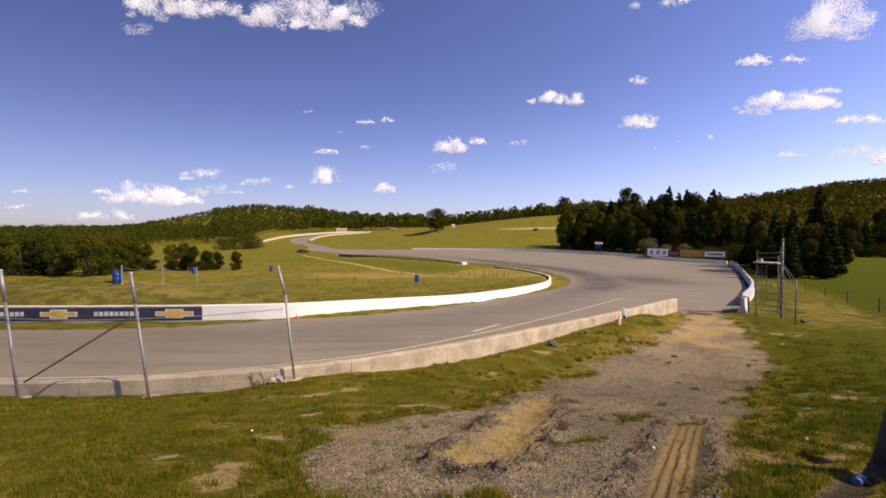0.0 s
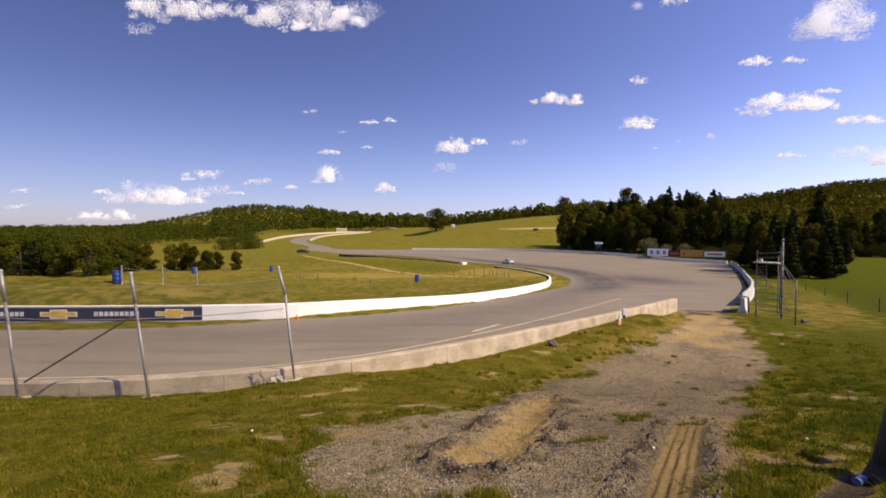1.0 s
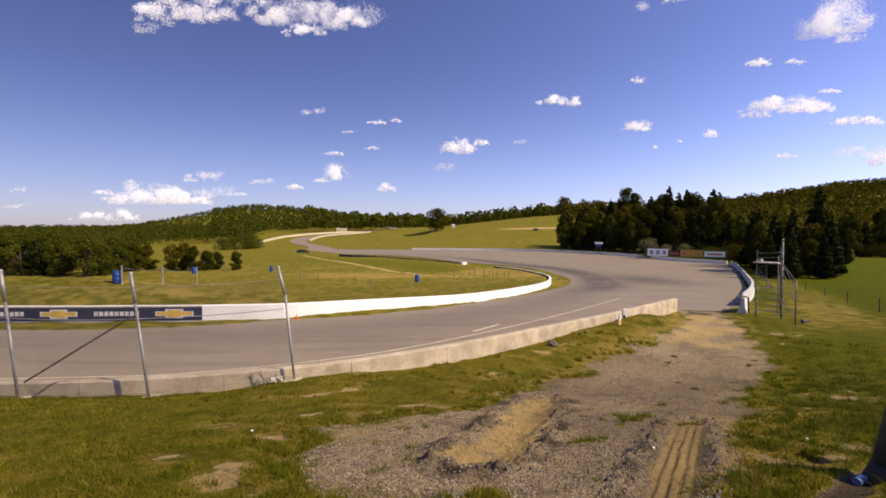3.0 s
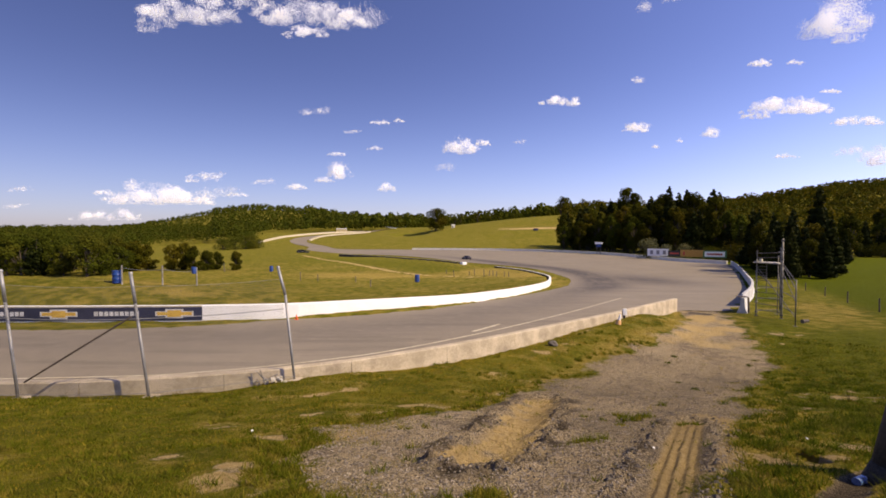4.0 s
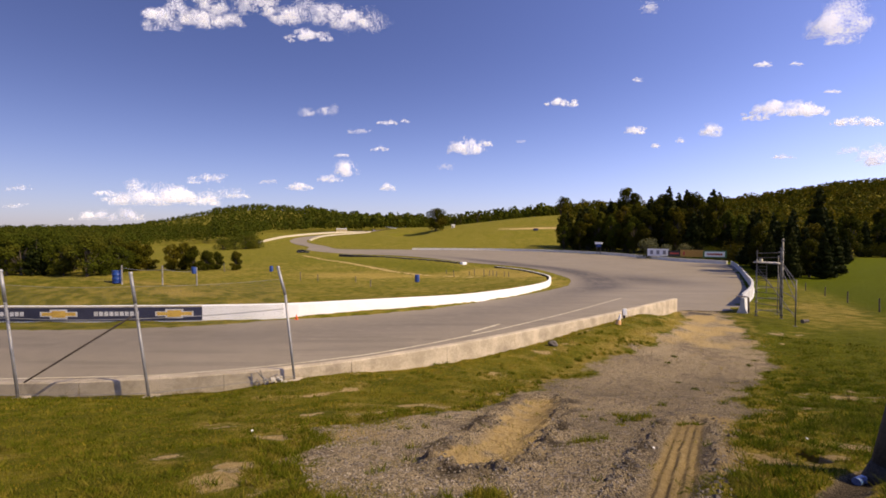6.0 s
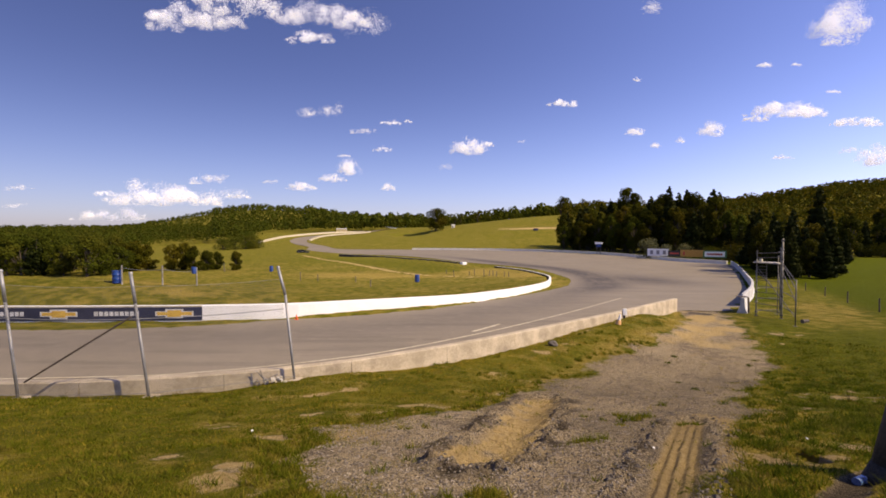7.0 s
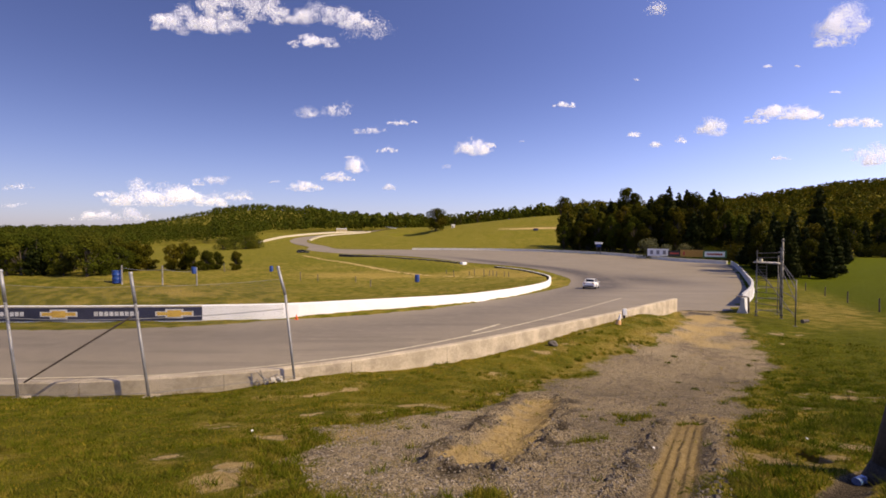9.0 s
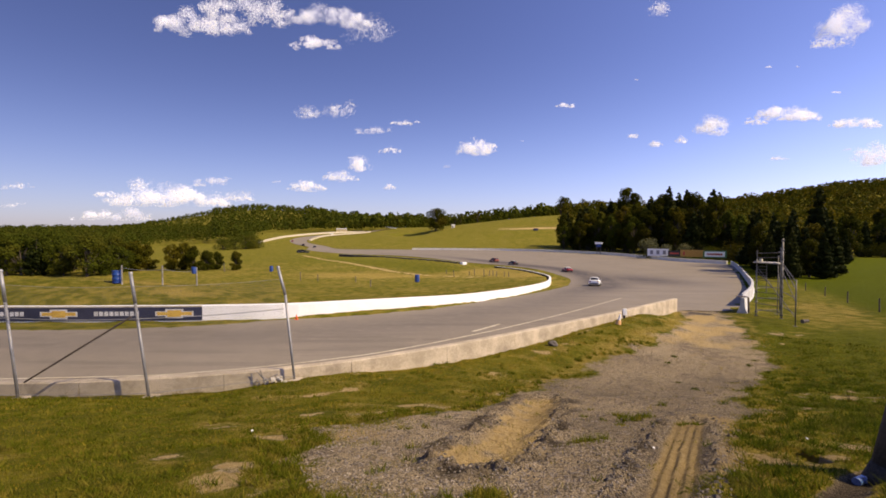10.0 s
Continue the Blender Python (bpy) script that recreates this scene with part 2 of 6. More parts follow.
ROCK = surface("dark_rock", (0.06, 0.05, 0.045), (0.15, 0.13, 0.11), 0.95, 6, 30, 0, 0.8, 0.02)
# darker leaf copy, with the right-hand wood's shade put into its colour
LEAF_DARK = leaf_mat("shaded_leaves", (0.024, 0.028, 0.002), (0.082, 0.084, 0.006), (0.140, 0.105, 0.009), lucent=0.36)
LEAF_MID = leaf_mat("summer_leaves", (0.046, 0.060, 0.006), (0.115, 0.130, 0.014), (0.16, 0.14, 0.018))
NEEDLES = leaf_mat("conifer_needles", (0.010, 0.015, 0.004), (0.034, 0.042, 0.008), (0.045, 0.046, 0.009), lucent=0.12)
PALE_LEAF = leaf_mat("pale_willow_leaves", (0.10, 0.11, 0.05), (0.22, 0.22, 0.12), (0.2, 0.18, 0.08))
BLADE = leaf_mat("grass_blades", (0.070, 0.092, 0.005), (0.21, 0.21, 0.018), (0.32, 0.24, 0.040), 3.6)
# weeds of the right bank: a grass copy darkened to stand for shade there
SHADED_WEED_BLADE = leaf_mat("shaded_weed_blades", (0.040, 0.062, 0.004), (0.125, 0.150, 0.010), (0.20, 0.17, 0.03), 3.0)
STRAW_BLADE = leaf_mat("dry_grass_blades", (0.20, 0.175, 0.016), (0.46, 0.37, 0.045), (0.58, 0.35, 0.050), 3.0)
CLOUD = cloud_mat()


# ------------------------------------------------------------------ mesh helpers
def mesh_ob(name, verts, faces, material, parent=None, label="", smooth=False):
    me = bpy.data.meshes.new(name)
    me.from_pydata([tuple(v) for v in verts], [], [tuple(f) for f in faces])
    me.materials.append(material)
    if smooth:
        me.polygons.foreach_set("use_smooth", [True] * len(me.polygons))
    me.update()
    ob = new(name, me)
    ob.parent = parent
    return tagged(ob, label)


def part(name, bm, material, parent, label="", smooth=False):
    """Links a bmesh as one mesh object under a thing or a part."""
    me = bpy.data.meshes.new(name)
    bmesh.ops.recalc_face_normals(bm, faces=bm.faces)
    for f in bm.faces:
        f.smooth = smooth
    bm.to_mesh(me)
    bm.free()
    me.materials.append(material)
    ob = new(name, me)
    ob.parent = parent
    return tagged(ob, label)


def thing(name, m, label, category, group="", kind=""):
    """An Empty at the thing's base, which its parts hang under."""
    ob = new(name)
    ob.empty_display_size = 0.2
    ob.matrix_world = m
    return tagged(ob, label, category, group, kind)


def box(bm, cx, cy, cz, sx, sy, sz, bevel=0.0, turn=0.0):
    made = bmesh.ops.create_cube(bm, size=1.0)["verts"]
    bmesh.ops.transform(bm, matrix=pose(cx, cy, cz, 0, 0, turn) @ Matrix.Diagonal((sx, sy, sz, 1)), verts=made)
    if bevel:
        edges = list({e for v in made for e in v.link_edges})
        bmesh.ops.bevel(bm, geom=edges, offset=bevel, segments=2, affect="EDGES", profile=0.7)
    return bm


def tube(bm, a, b, r0, r1=None, sides=8):
    """A straight tapered pipe from a to b."""
    a, b = Vector(a), Vector(b)
    made = bmesh.ops.create_cone(bm, cap_ends=True, segments=sides, radius1=r0, radius2=r0 if r1 is None else r1, depth=(b - a).length)["verts"]
    turn = (b - a).to_track_quat("Z", "Y").to_matrix().to_4x4()
    bmesh.ops.transform(bm, matrix=Matrix.Translation((a + b) / 2) @ turn, verts=made)
    return bm


def smooth_path(points, step):
    """Catmull-Rom through plan points, resampled at even steps."""
    p = np.array([points[0]] + list(points) + [points[-1]], float)
    out = []
    for i in range(1, len(p) - 2):
        for t in np.linspace(0, 1, 24, endpoint=False):
            out.append(0.5 * (2 * p[i] + (p[i + 1] - p[i - 1]) * t + (2 * p[i - 1] - 5 * p[i] + 4 * p[i + 1] - p[i + 2]) * t ** 2
                              + (3 * p[i] - p[i - 1] - 3 * p[i + 1] + p[i + 2]) * t ** 3))
    out.append(p[-2])
    out = np.array(out)
    s = np.concatenate([[0], np.cumsum(np.linalg.norm(np.diff(out, axis=0), axis=1))])
    n = max(2, int(round(s[-1] / step)) + 1)
    q = np.linspace(0, s[-1], n)
    return np.stack([np.interp(q, s, out[:, k]) for k in range(out.shape[1])], 1)


def ease(a, b, v):
    t = np.clip((np.asarray(v, float) - a) / (b - a), 0, 1)
    return t * t * (3 - 2 * t)


def path_distance(x, y, pts):
    """Signed distance to a plan path: positive to the right of its way."""
    best, sign = np.full(np.shape(x), 1e9), np.ones(np.shape(x))
    for (ax, ay), (bx, by) in zip(pts[:-1], pts[1:]):
        dx, dy = bx - ax, by - ay
        t = np.clip(((x - ax) * dx + (y - ay) * dy) / (dx * dx + dy * dy), 0, 1)
        d = np.hypot(x - ax - t * dx, y - ay - t * dy)
        side = (x - ax) * dy - (y - ay) * dx
        closer = d < best
        best = np.where(closer, d, best)
        sign = np.where(closer, np.sign(side), sign)
    return best * sign


def wavy(x, y, scale, seed=0.0):
    """A cheap smooth noise on arrays, about -1 to 1."""
    x, y = np.asarray(x) * scale + seed, np.asarray(y) * scale - seed * 1.7
    return (np.sin(x * 1.3 + 2.1 * np.sin(y * 0.7)) + np.sin(y * 1.7 + 1.3 * np.sin(x * 0.9 + 1)) + 0.5 * np.sin(2.9 * x - 2.3 * y + 0.6)) / 2.5


# ------------------------------------------------------------------ plan of the circuit
NEAR_WALL = [(-200, 11.01), (-60, 11.6), (-25.02, 11.91), (-11.91, 12.19), (-8.2, 12.56), (-4.5, 13.6), (-1.6, 15.18), (1.43, 17.43), (5.64, 21.16), (9.81, 25.12), (16.33, 32.16)]
RIGHT_WALL = [(23.4, 35.6), (25.4, 38.35), (32.0, 47.42), (44.42, 65.89), (57.78, 87.76), (69.66, 108.41), (77.36, 122.85)]
FAR_WALL = [(76.68, 123.66), (73.58, 130.95), (70.2, 139.05), (67.1, 172.32), (59.6, 195.72), (47.09, 216.31), (29.43, 229.56), (-7.06, 237.65), (-16.0, 239.0)]
INNER_WALL = [(-200, 27.01), (-60, 27.2), (-26.5, 27.34), (-18.58, 27.57), (-14.57, 27.86), (-9.77, 28.82), (-6.25, 30.87), (-1.67, 34.56), (2.2, 38.85), (6.6, 45.88), (11.2, 55.5), (14.3, 63.3), (16.7, 71.6), (18.5, 80.2), (18.3, 88.0), (16.2, 97.0), (12.0, 106.0)]
RETURN_WALL = [(4.9, 117.0), (-0.9, 128.5), (-9.0, 139.0), (-23.5, 156.0), (-38.0, 168.0)]
ROAD_IN = [(-200, 23.81), (-60, 23.99), (-23.58, 24.37), (-17.87, 24.74), (-14.11, 26.06), (-6.55, 30.0), (-1.45, 34.05), (6.9, 45.2), (12.4, 55.0), (18.2, 67.3), (22.62, 81.39), (22.95, 91.8), (21.6, 105.98), (16.61, 118.13), (5.94, 134.06), (-4.73, 156.6), (-18.36, 175.5), (-43.88, 194.4), (-70.2, 237.6), (-83.43, 284.04), (-105.03, 320.49), (-117.11, 353.7), (-114.41, 388.67), (-83.43, 447.93), (-35.77, 478.44), (33.75, 504.5)]
ROAD_OUT = [(-200, 11.4), (-60, 12.01), (-25.01, 12.3), (-11.9, 12.55), (-4.3, 13.95), (1.59, 17.71), (10.01, 25.41), (16.33, 32.37), (21.46, 33.51), (31.92, 47.78), (57.24, 88.02), (76.41, 122.85), (70.2, 138.52), (66.51, 171.87), (46.5, 215.72), (29.14, 228.97), (-7.22, 236.91), (-41.2, 241.34), (-56.7, 248.4), (-72.9, 287.55), (-94.5, 324.0), (-103.95, 353.7), (-101.25, 383.4), (-72.9, 437.4), (-27.0, 464.4), (33.75, 488.7)]
DRIVE_LINE = [(-200, 18.1), (-75, 19.35), (-49.52, 20.3), (-34.6, 21.25), (-19.96, 21.64), (-14.81, 21.92), (-7.87, 23.62), (-1.66, 26.91), (1.56, 30.67), (5.31, 34.78), (9.09, 40.92), (14.09, 49.84), (19.78, 59.11), (24.56, 69.73), (27.54, 80.88), (28.89, 90.46), (28.08, 101.26), (25.11, 112.05), (20.66, 120.83), (16.2, 132.31), (8.64, 148.51), (-3.24, 172.8), (-17.42, 187.66), (-27.0, 197.11), (-43.2, 211.95), (-60.75, 240.3), (-79.65, 283.5), (-101.25, 319.95), (-113.4, 353.7), (-110.7, 387.45), (-81.0, 445.5), (-33.75, 475.2), (33.75, 502.2), (108.0, 523.8)]


def track_z(y):
    return 1.1 - 3.2 * ease(12, 88, y) + 9.45 * ease(265, 470, y)


def ground_z(x, y):
    """Height of the land: berm by the camera, circuit, infield knoll, far slopes and ridges."""
    x, y = np.asarray(x, float), np.asarray(y, float)
    near = 4.45 - 0.22 * np.maximum(y, -4)
    flat = track_z(y)
    z = 0.5 * (near + flat + np.sqrt((near - flat) ** 2 + 0.12))
    d = path_distance(x, y, NEAR_WALL)
    z = z + (-0.20 + 0.48 * ease(-7, -3, x) + 0.36 * ease(2, 9, x)) * np.exp(-((d - 1.0) / 2.2) ** 2) * (d > -0.4) * (1 - ease(11, 15, x)) * ease(-0.4, 0.2, d) * ease(9, 13, y)
    z = z + 2.2 * np.exp(-((x + 30) / 18) ** 2 - ((y - 36) / 6.5) ** 2) * ease(27.5, 30.5, y)
    e = path_distance(x, y, INNER_WALL)
    z = z + 0.62 * np.exp(-(e / 9) ** 2) * (1 - ease(-0.6, -0.1, e)) * ease(45, 60, y) * (1 - ease(100, 112, y))
    e = path_distance(x, y, RETURN_WALL)
    z = z + 0.62 * np.exp(-(e / 9) ** 2) * (1 - ease(-0.6, -0.1, e)) * ease(104, 112, y) * (1 - ease(150, 165, y))
    a = x / np.maximum(np.abs(y), 1)
    front = (y > 0)
    z = z + front * 18.9 * ease(223, 445, y) * ease(-95, 150, x) * (1 - ease(800, 1600, y))
    z = z + front * 48 * np.exp(-((a + 0.40) / 0.24) ** 2) * ease(470, 950, y)
    z = z + front * 30 * ease(0.48, 0.98, a) * ease(175, 580, y)
    z = z + 2.8 * np.exp(-((x + 45) / 32) ** 2 - ((y - 452) / 11) ** 2)
    z = z - 5.0 * np.exp(-((x + 27) / 14) ** 2 - ((y - 390) / 16) ** 2)
    r = np.hypot(x, y)
    rough = np.clip(r / 30, 0.15, 1)
    return z + 0.06 * rough * wavy(x, y, 0.9) + 0.03 * wavy(x, y, 3.1, 4.0) * (r < 60)


def on_ground(x, y):
    return float(ground_z(np.array([x]), np.array([y]))[0])


def inside_road(x, y):
    """How far a plan point lies inside the asphalt (metres, negative outside)."""
    inner, outer = path_distance(x, y, ROAD_IN), path_distance(x, y, ROAD_OUT)
    return np.minimum(inner, -outer)


# ------------------------------------------------------------------ ground, one sheet to the horizon
def drive_mask(x, y):
    """The gravel track that leads down to the gap in the wall: 1 on it, 0 off it."""
    left = path_distance(x, y, [(1.0, 0.5), (-0.4, 3.0), (-1.15, 4.4), (-1.8, 6.0), (-2.15, 7.3), (-0.6, 8.3), (0.7, 9.4), (2.9, 13.0), (6.8, 17.9), (9.2, 20.2), (12.2, 23.5), (15.8, 29.5), (17.4, 36)])
    right = path_distance(x, y, [(2.5, 0.5), (2.75, 4.2), (4.3, 6.5), (8.0, 11.8), (11.8, 16.5), (14.7, 21.8), (18.0, 28.5), (21.0, 36)])
    d = np.minimum(left, -right)
    for cx, cy, r in ((3.56, 8.6, 0.42), (2.05, 6.6, 0.30), (0.5, 4.3, 0.3), (3.0, 7.6, 0.25)):
        d = d - 1.6 * np.exp(-((x - cx) ** 2 + 0.6 * (y - cy) ** 2) / r ** 2)
    return np.where(y < 33.5, ease(-1.0, 1.0, d + 0.35 * wavy(x, y, 1.4, 2.0)), 0)


RUT_A = [(0.45, 5.6), (1.0, 6.8), (1.5, 8.2), (2.3, 10.5)]
RUT_B = [(1.6, 3.4), (2.06, 4.2), (2.4, 4.75), (3.38, 6.4), (4.3, 7.9)]


def turf_gap(x, y):
    """High where the turf is worn through to the soil."""
    return wavy(x, y, 1.15, 5.0) + 0.55 * wavy(x, y, 3.7, 1.0)


def rut_depth(x, y):
    """Two wheel ruts, ploughed up where a vehicle has turned."""
    a = np.abs(path_distance(x, y, RUT_A))
    b = np.abs(path_distance(x, y, RUT_B))
    ridges = 0.5 + 0.5 * np.sin(path_distance(x, y, RUT_B) * 2 * np.pi / 0.115)
    z = -0.12 * np.exp(-(a / 0.36) ** 2) + 0.12 * np.exp(-((a - 0.56) / 0.22) ** 2) * (0.45 + 0.6 * wavy(x, y, 9, 1.0) + 0.4 * wavy(x, y, 19, 3.0)) + 0.03 * wavy(x, y, 14, 2.0) * np.exp(-(a / 0.6) ** 2)
    z = z - 0.06 * np.exp(-(b / 0.22) ** 4) + 0.036 * ridges * np.exp(-(b / 0.2) ** 4) + 0.085 * np.exp(-((b - 0.42) / 0.13) ** 2) * (0.5 + 0.6 * wavy(x, y, 8, 3.0) + 0.4 * wavy(x, y, 21, 5.0))
    return z, np.exp(-(a / 0.5) ** 4) * (0.75 + 0.45 * wavy(x, y, 4.5, 6.0)) + 0.9 * np.exp(-(b / 0.23) ** 4) + 0.3 * wavy(x, y, 1.7, 9.0) + 0.3 * np.exp(-((x + 2.0) / 1.6) ** 2 - ((y - 6.0) / 2.5) ** 2)


def burrow(x, y):
    """A dark animal hole in the bank."""
    return np.exp(-((x - 4.58) / 0.11) ** 4 - ((y - 5.66) / 0.20) ** 4)


def stump_shade(x, y):
    """The stump's shade, put in as a dark, bare, slightly sunken strip of earth."""
    d = np.abs(path_distance(x, y, [(5.3, 5.25), (4.9, 5.10), (4.40, 4.78), (3.95, 4.45), (3.4, 4.1)]))
    return np.exp(-(d / (0.16 + 0.05 * wavy(x, y, 6.0, 2.0))) ** 4) * ease(3.2, 3.8, x) * (1 - ease(5.4, 5.9, x)) * (y < 9)


def grassless(x, y):
    """Where no grass stands: the burrow, the stump's painted shade and the ground just below them."""
    return np.maximum.reduce([burrow(x, y), burrow(x, y + 0.15), burrow(x, y + 0.3), stump_shade(x, y), stump_shade(x, y + 0.12)])


def bare_patch(x, y):
    """Sandy scrapes where the turf has gone, 0 to about 1."""
    out = np.zeros(np.shape(x))
    for cx, cy, rx, ry in ((4.05, 5.6, 0.32, 0.42), (4.36, 5.33, 0.18, 0.26), (9.6, 10.9, 1.2, 0.6), (5.5, 6.2, 0.5, 0.4), (4.85, 5.6, 0.3, 0.2), (17.4, 23.2, 1.6, 0.5), (7.4, 9.2, 0.5, 0.3),
                           (-2.3, 8.6, 0.9, 0.35), (-2.6, 6.6, 0.4, 0.5), (-2.4, 5.2, 0.35, 0.3), (-3.3, 5.6, 0.35, 0.22), (-3.6, 7.4, 0.4, 0.25), (-0.6, 9.6, 1.1, 0.3), (-1.8, 4.4, 0.3, 0.25)):
        out = np.maximum(out, np.exp(-((x - cx) / rx) ** 2 - ((y - cy) / ry) ** 2) * (0.75 + 0.5 * wavy(x, y, 5, cx)))
    return out


def build_ground():
    fan = np.concatenate([np.arange(-48, -4, 0.36), np.arange(-4, 36, 0.2), np.arange(36, 48, 0.36), np.arange(48, 312, 4.0)])
    radii = np.concatenate([[0.0], np.geomspace(0.8, 3.6, 80, endpoint=False), np.geomspace(3.6, 12, 200, endpoint=False), np.geomspace(12, 4200, 230)])
    ang, rad = np.meshgrid(np.radians(fan), radii)
    x, y = rad * np.sin(ang), rad * np.cos(ang)
    z = ground_z(x, y)
    inside = inside_road(x, y)
    z = z - 0.35 * ease(0.25, 1.2, inside)
    dirt = drive_mask(x, y)
    rut, mud = rut_depth(x, y)
    near = (rad < 40)
    # a burrow, sandy scrapes and the stump's painted shade on the rough bank
    hole, shade_strip = burrow(x, y), stump_shade(x, y)
    z = z - 0.26 * hole - 0.08 * shade_strip
    z = z + near * (dirt * rut + 0.015 * dirt * wavy(x, y, 11, 5.0))
    # bare pale soil at the mouth of the drive, dry swards on the infield and the far hill
    mud = mud + (0.66 + 0.4 * wavy(x, y, 0.8, 2.5)) * ease(16, 23, y) * (1 - ease(33, 36, y)) * dirt
    # rim of rut A: damp earth, and its bank's shade put into the colour
    damp_and_shade = np.exp(-((np.abs(path_distance(x, y, RUT_A)) - 0.72) / 0.2) ** 2) * ease(0.0, 0.7, wavy(x, y, 3.3, 1.0) + 0.35) * near
    damp_and_shade = np.maximum(damp_and_shade, 0.9 * np.exp(-((path_distance(x, y, RUT_B) + 0.42) / 0.15) ** 2) * ease(0.0, 0.7, wavy(x, y, 4.3, 8.0) + 0.2) * near)
    # the trodden wheel path is darker than the loose gravel at its side
    damp_and_shade = np.maximum(damp_and_shade, 0.46 * ease(0, 1.6, x - 0.7 - 0.12 * (y - 5)) * (1 - ease(13, 20, y)) * np.clip(0.75 + 0.6 * wavy(x, y, 0.9, 4.0), 0, 1) * near)
    # the burrow's dark inside and the stump's shade are painted as dark earth
    damp_and_shade = np.maximum(damp_and_shade, np.maximum(hole, shade_strip))
    bare = bare_patch(x, y)
    dirt = np.maximum(dirt, np.maximum(hole, shade_strip))
    dirt, mud = np.maximum(dirt, 0.9 * bare), np.maximum(mud, 0.75 * bare)
    mud = mud + 0.5 * np.exp(-((path_distance(x, y, RUT_B) - 0.75) / 0.45) ** 2) * near * (y < 9) * (y > 2)
    path_a = np.abs(path_distance(x, y, [(-54, 177), (-40, 150), (-26, 128.5), (-10.2, 98.4), (-2.7, 89.8), (6, 86)]))
    green = np.exp(-(path_distance(x, y, [(-42, 150), (-21.5, 132), (-6, 112), (0, 102)]) / 4.5) ** 2) * ease(95, 105, y)
    path_c = np.abs(path_distance(x, y, [(22, 25), (28.5, 33.8), (39, 49.5), (49.5, 67), (59, 82.4), (66, 94)]))
    path_b = np.abs(path_distance(x, y, [(47, 362), (84, 348), (115, 319), (135, 290)]))
    dirt = np.maximum(dirt, 0.72 * np.exp(-(path_a / 1.3) ** 2))
    dirt = np.maximum(dirt, 0.8 * np.exp(-(path_b / 6.5) ** 2) * (rad > 150))
    worn = ease(0.6, 1.1, turf_gap(x, y)) * (rad < 26) * (y > 0) * ease(-6, -2.5, x)
    mud = np.maximum(mud, 0.8 * worn * (dirt < 0.3))
    dirt = np.maximum(dirt, 0.62 * worn)
    mud = np.maximum(mud, np.exp(-(path_a / 3) ** 2))
    mud = np.maximum(mud, np.exp(-(path_b / 9) ** 2) * (rad > 150))
    dry = 0.30 + 0.12 * ease(26, 34, y) * (x < 18) * (1 - ease(105, 135, y)) + 0.04 * ease(220, 260, y)
    dry = dry - 0.35 * ease(24, 40, x) * (1 - ease(140, 170, y)) * ease(20, 34, y) - 0.1 * (x < -1) * (y < 12)
    trodden = np.exp(-(path_c / 2.4) ** 4) * (y > 24) * (1 - ease(80, 92, y))
    dry = dry + 0.27 * trodden
    dry = dry + 0.45 * np.exp(-((dirt - 0.25) / 0.22) ** 2) * (rad < 40) * (dirt > 0.001)
    for cx, cy, rx, ry, much in ((-17, 90, 9, 5, 0.8), (-6, 88, 7, 3, 0.7), (8, 96, 7, 7, 0.75), (15, 84, 4, 7, 0.65), (-18.6, 33.2, 1.6, 0.5, 0.9), (-22.5, 35.6, 3.0, 0.5, 0.6), (20, 76, 2.5, 10, 0.3)):
        dry = dry + much * np.exp(-((x - cx) / rx) ** 2 - ((y - cy) / ry) ** 2) * (0.8 + 0.5 * wavy(x, y, 0.5, cx))
    dry = dry - 0.95 * green - 0.35 * ease(1.5, 5, x - 0.42 * y) * (1 - ease(20, 30, y))
    # green strip and pasture; the last term puts the right bank's shade into the turf
    lush_and_shade = 0.25 * green + ease(22, 30, x) * ease(18, 34, y) * (1 - ease(150, 175, y)) + 0.6 * ease(1.5, 5, x - 0.42 * y) * (1 - ease(24, 32, y))
    lush_and_shade = lush_and_shade * (1 - 0.9 * trodden)
    n, m = x.shape
    verts = np.stack([x, y, z], -1).reshape(-1, 3)
    i, j = np.meshgrid(np.arange(n - 1), np.arange(m), indexing="ij")
    k = (j + 1) % m
    faces = np.stack([i * m + j, i * m + k, (i + 1) * m + k, (i + 1) * m + j], -1).reshape(-1, 4)[:, ::-1]
    me = bpy.data.meshes.new("ground")
    me.from_pydata(verts, [], faces.tolist())
    for key, val in (("dirt", dirt), ("dry", dry), ("mud", mud), ("lush_and_shade", lush_and_shade), ("damp_and_shade", damp_and_shade)):
        me.attributes.new(key, "FLOAT", "POINT").data.foreach_set("value", np.clip(val, 0, 1).ravel().astype(np.float32))
    me.materials.append(GROUND)
    me.polygons.foreach_set("use_smooth", [True] * len(me.polygons))
    me.update()
    return tagged(new("ground", me), "rough mown grass with dry patches and a gravel drive", "ground", kind="structure")


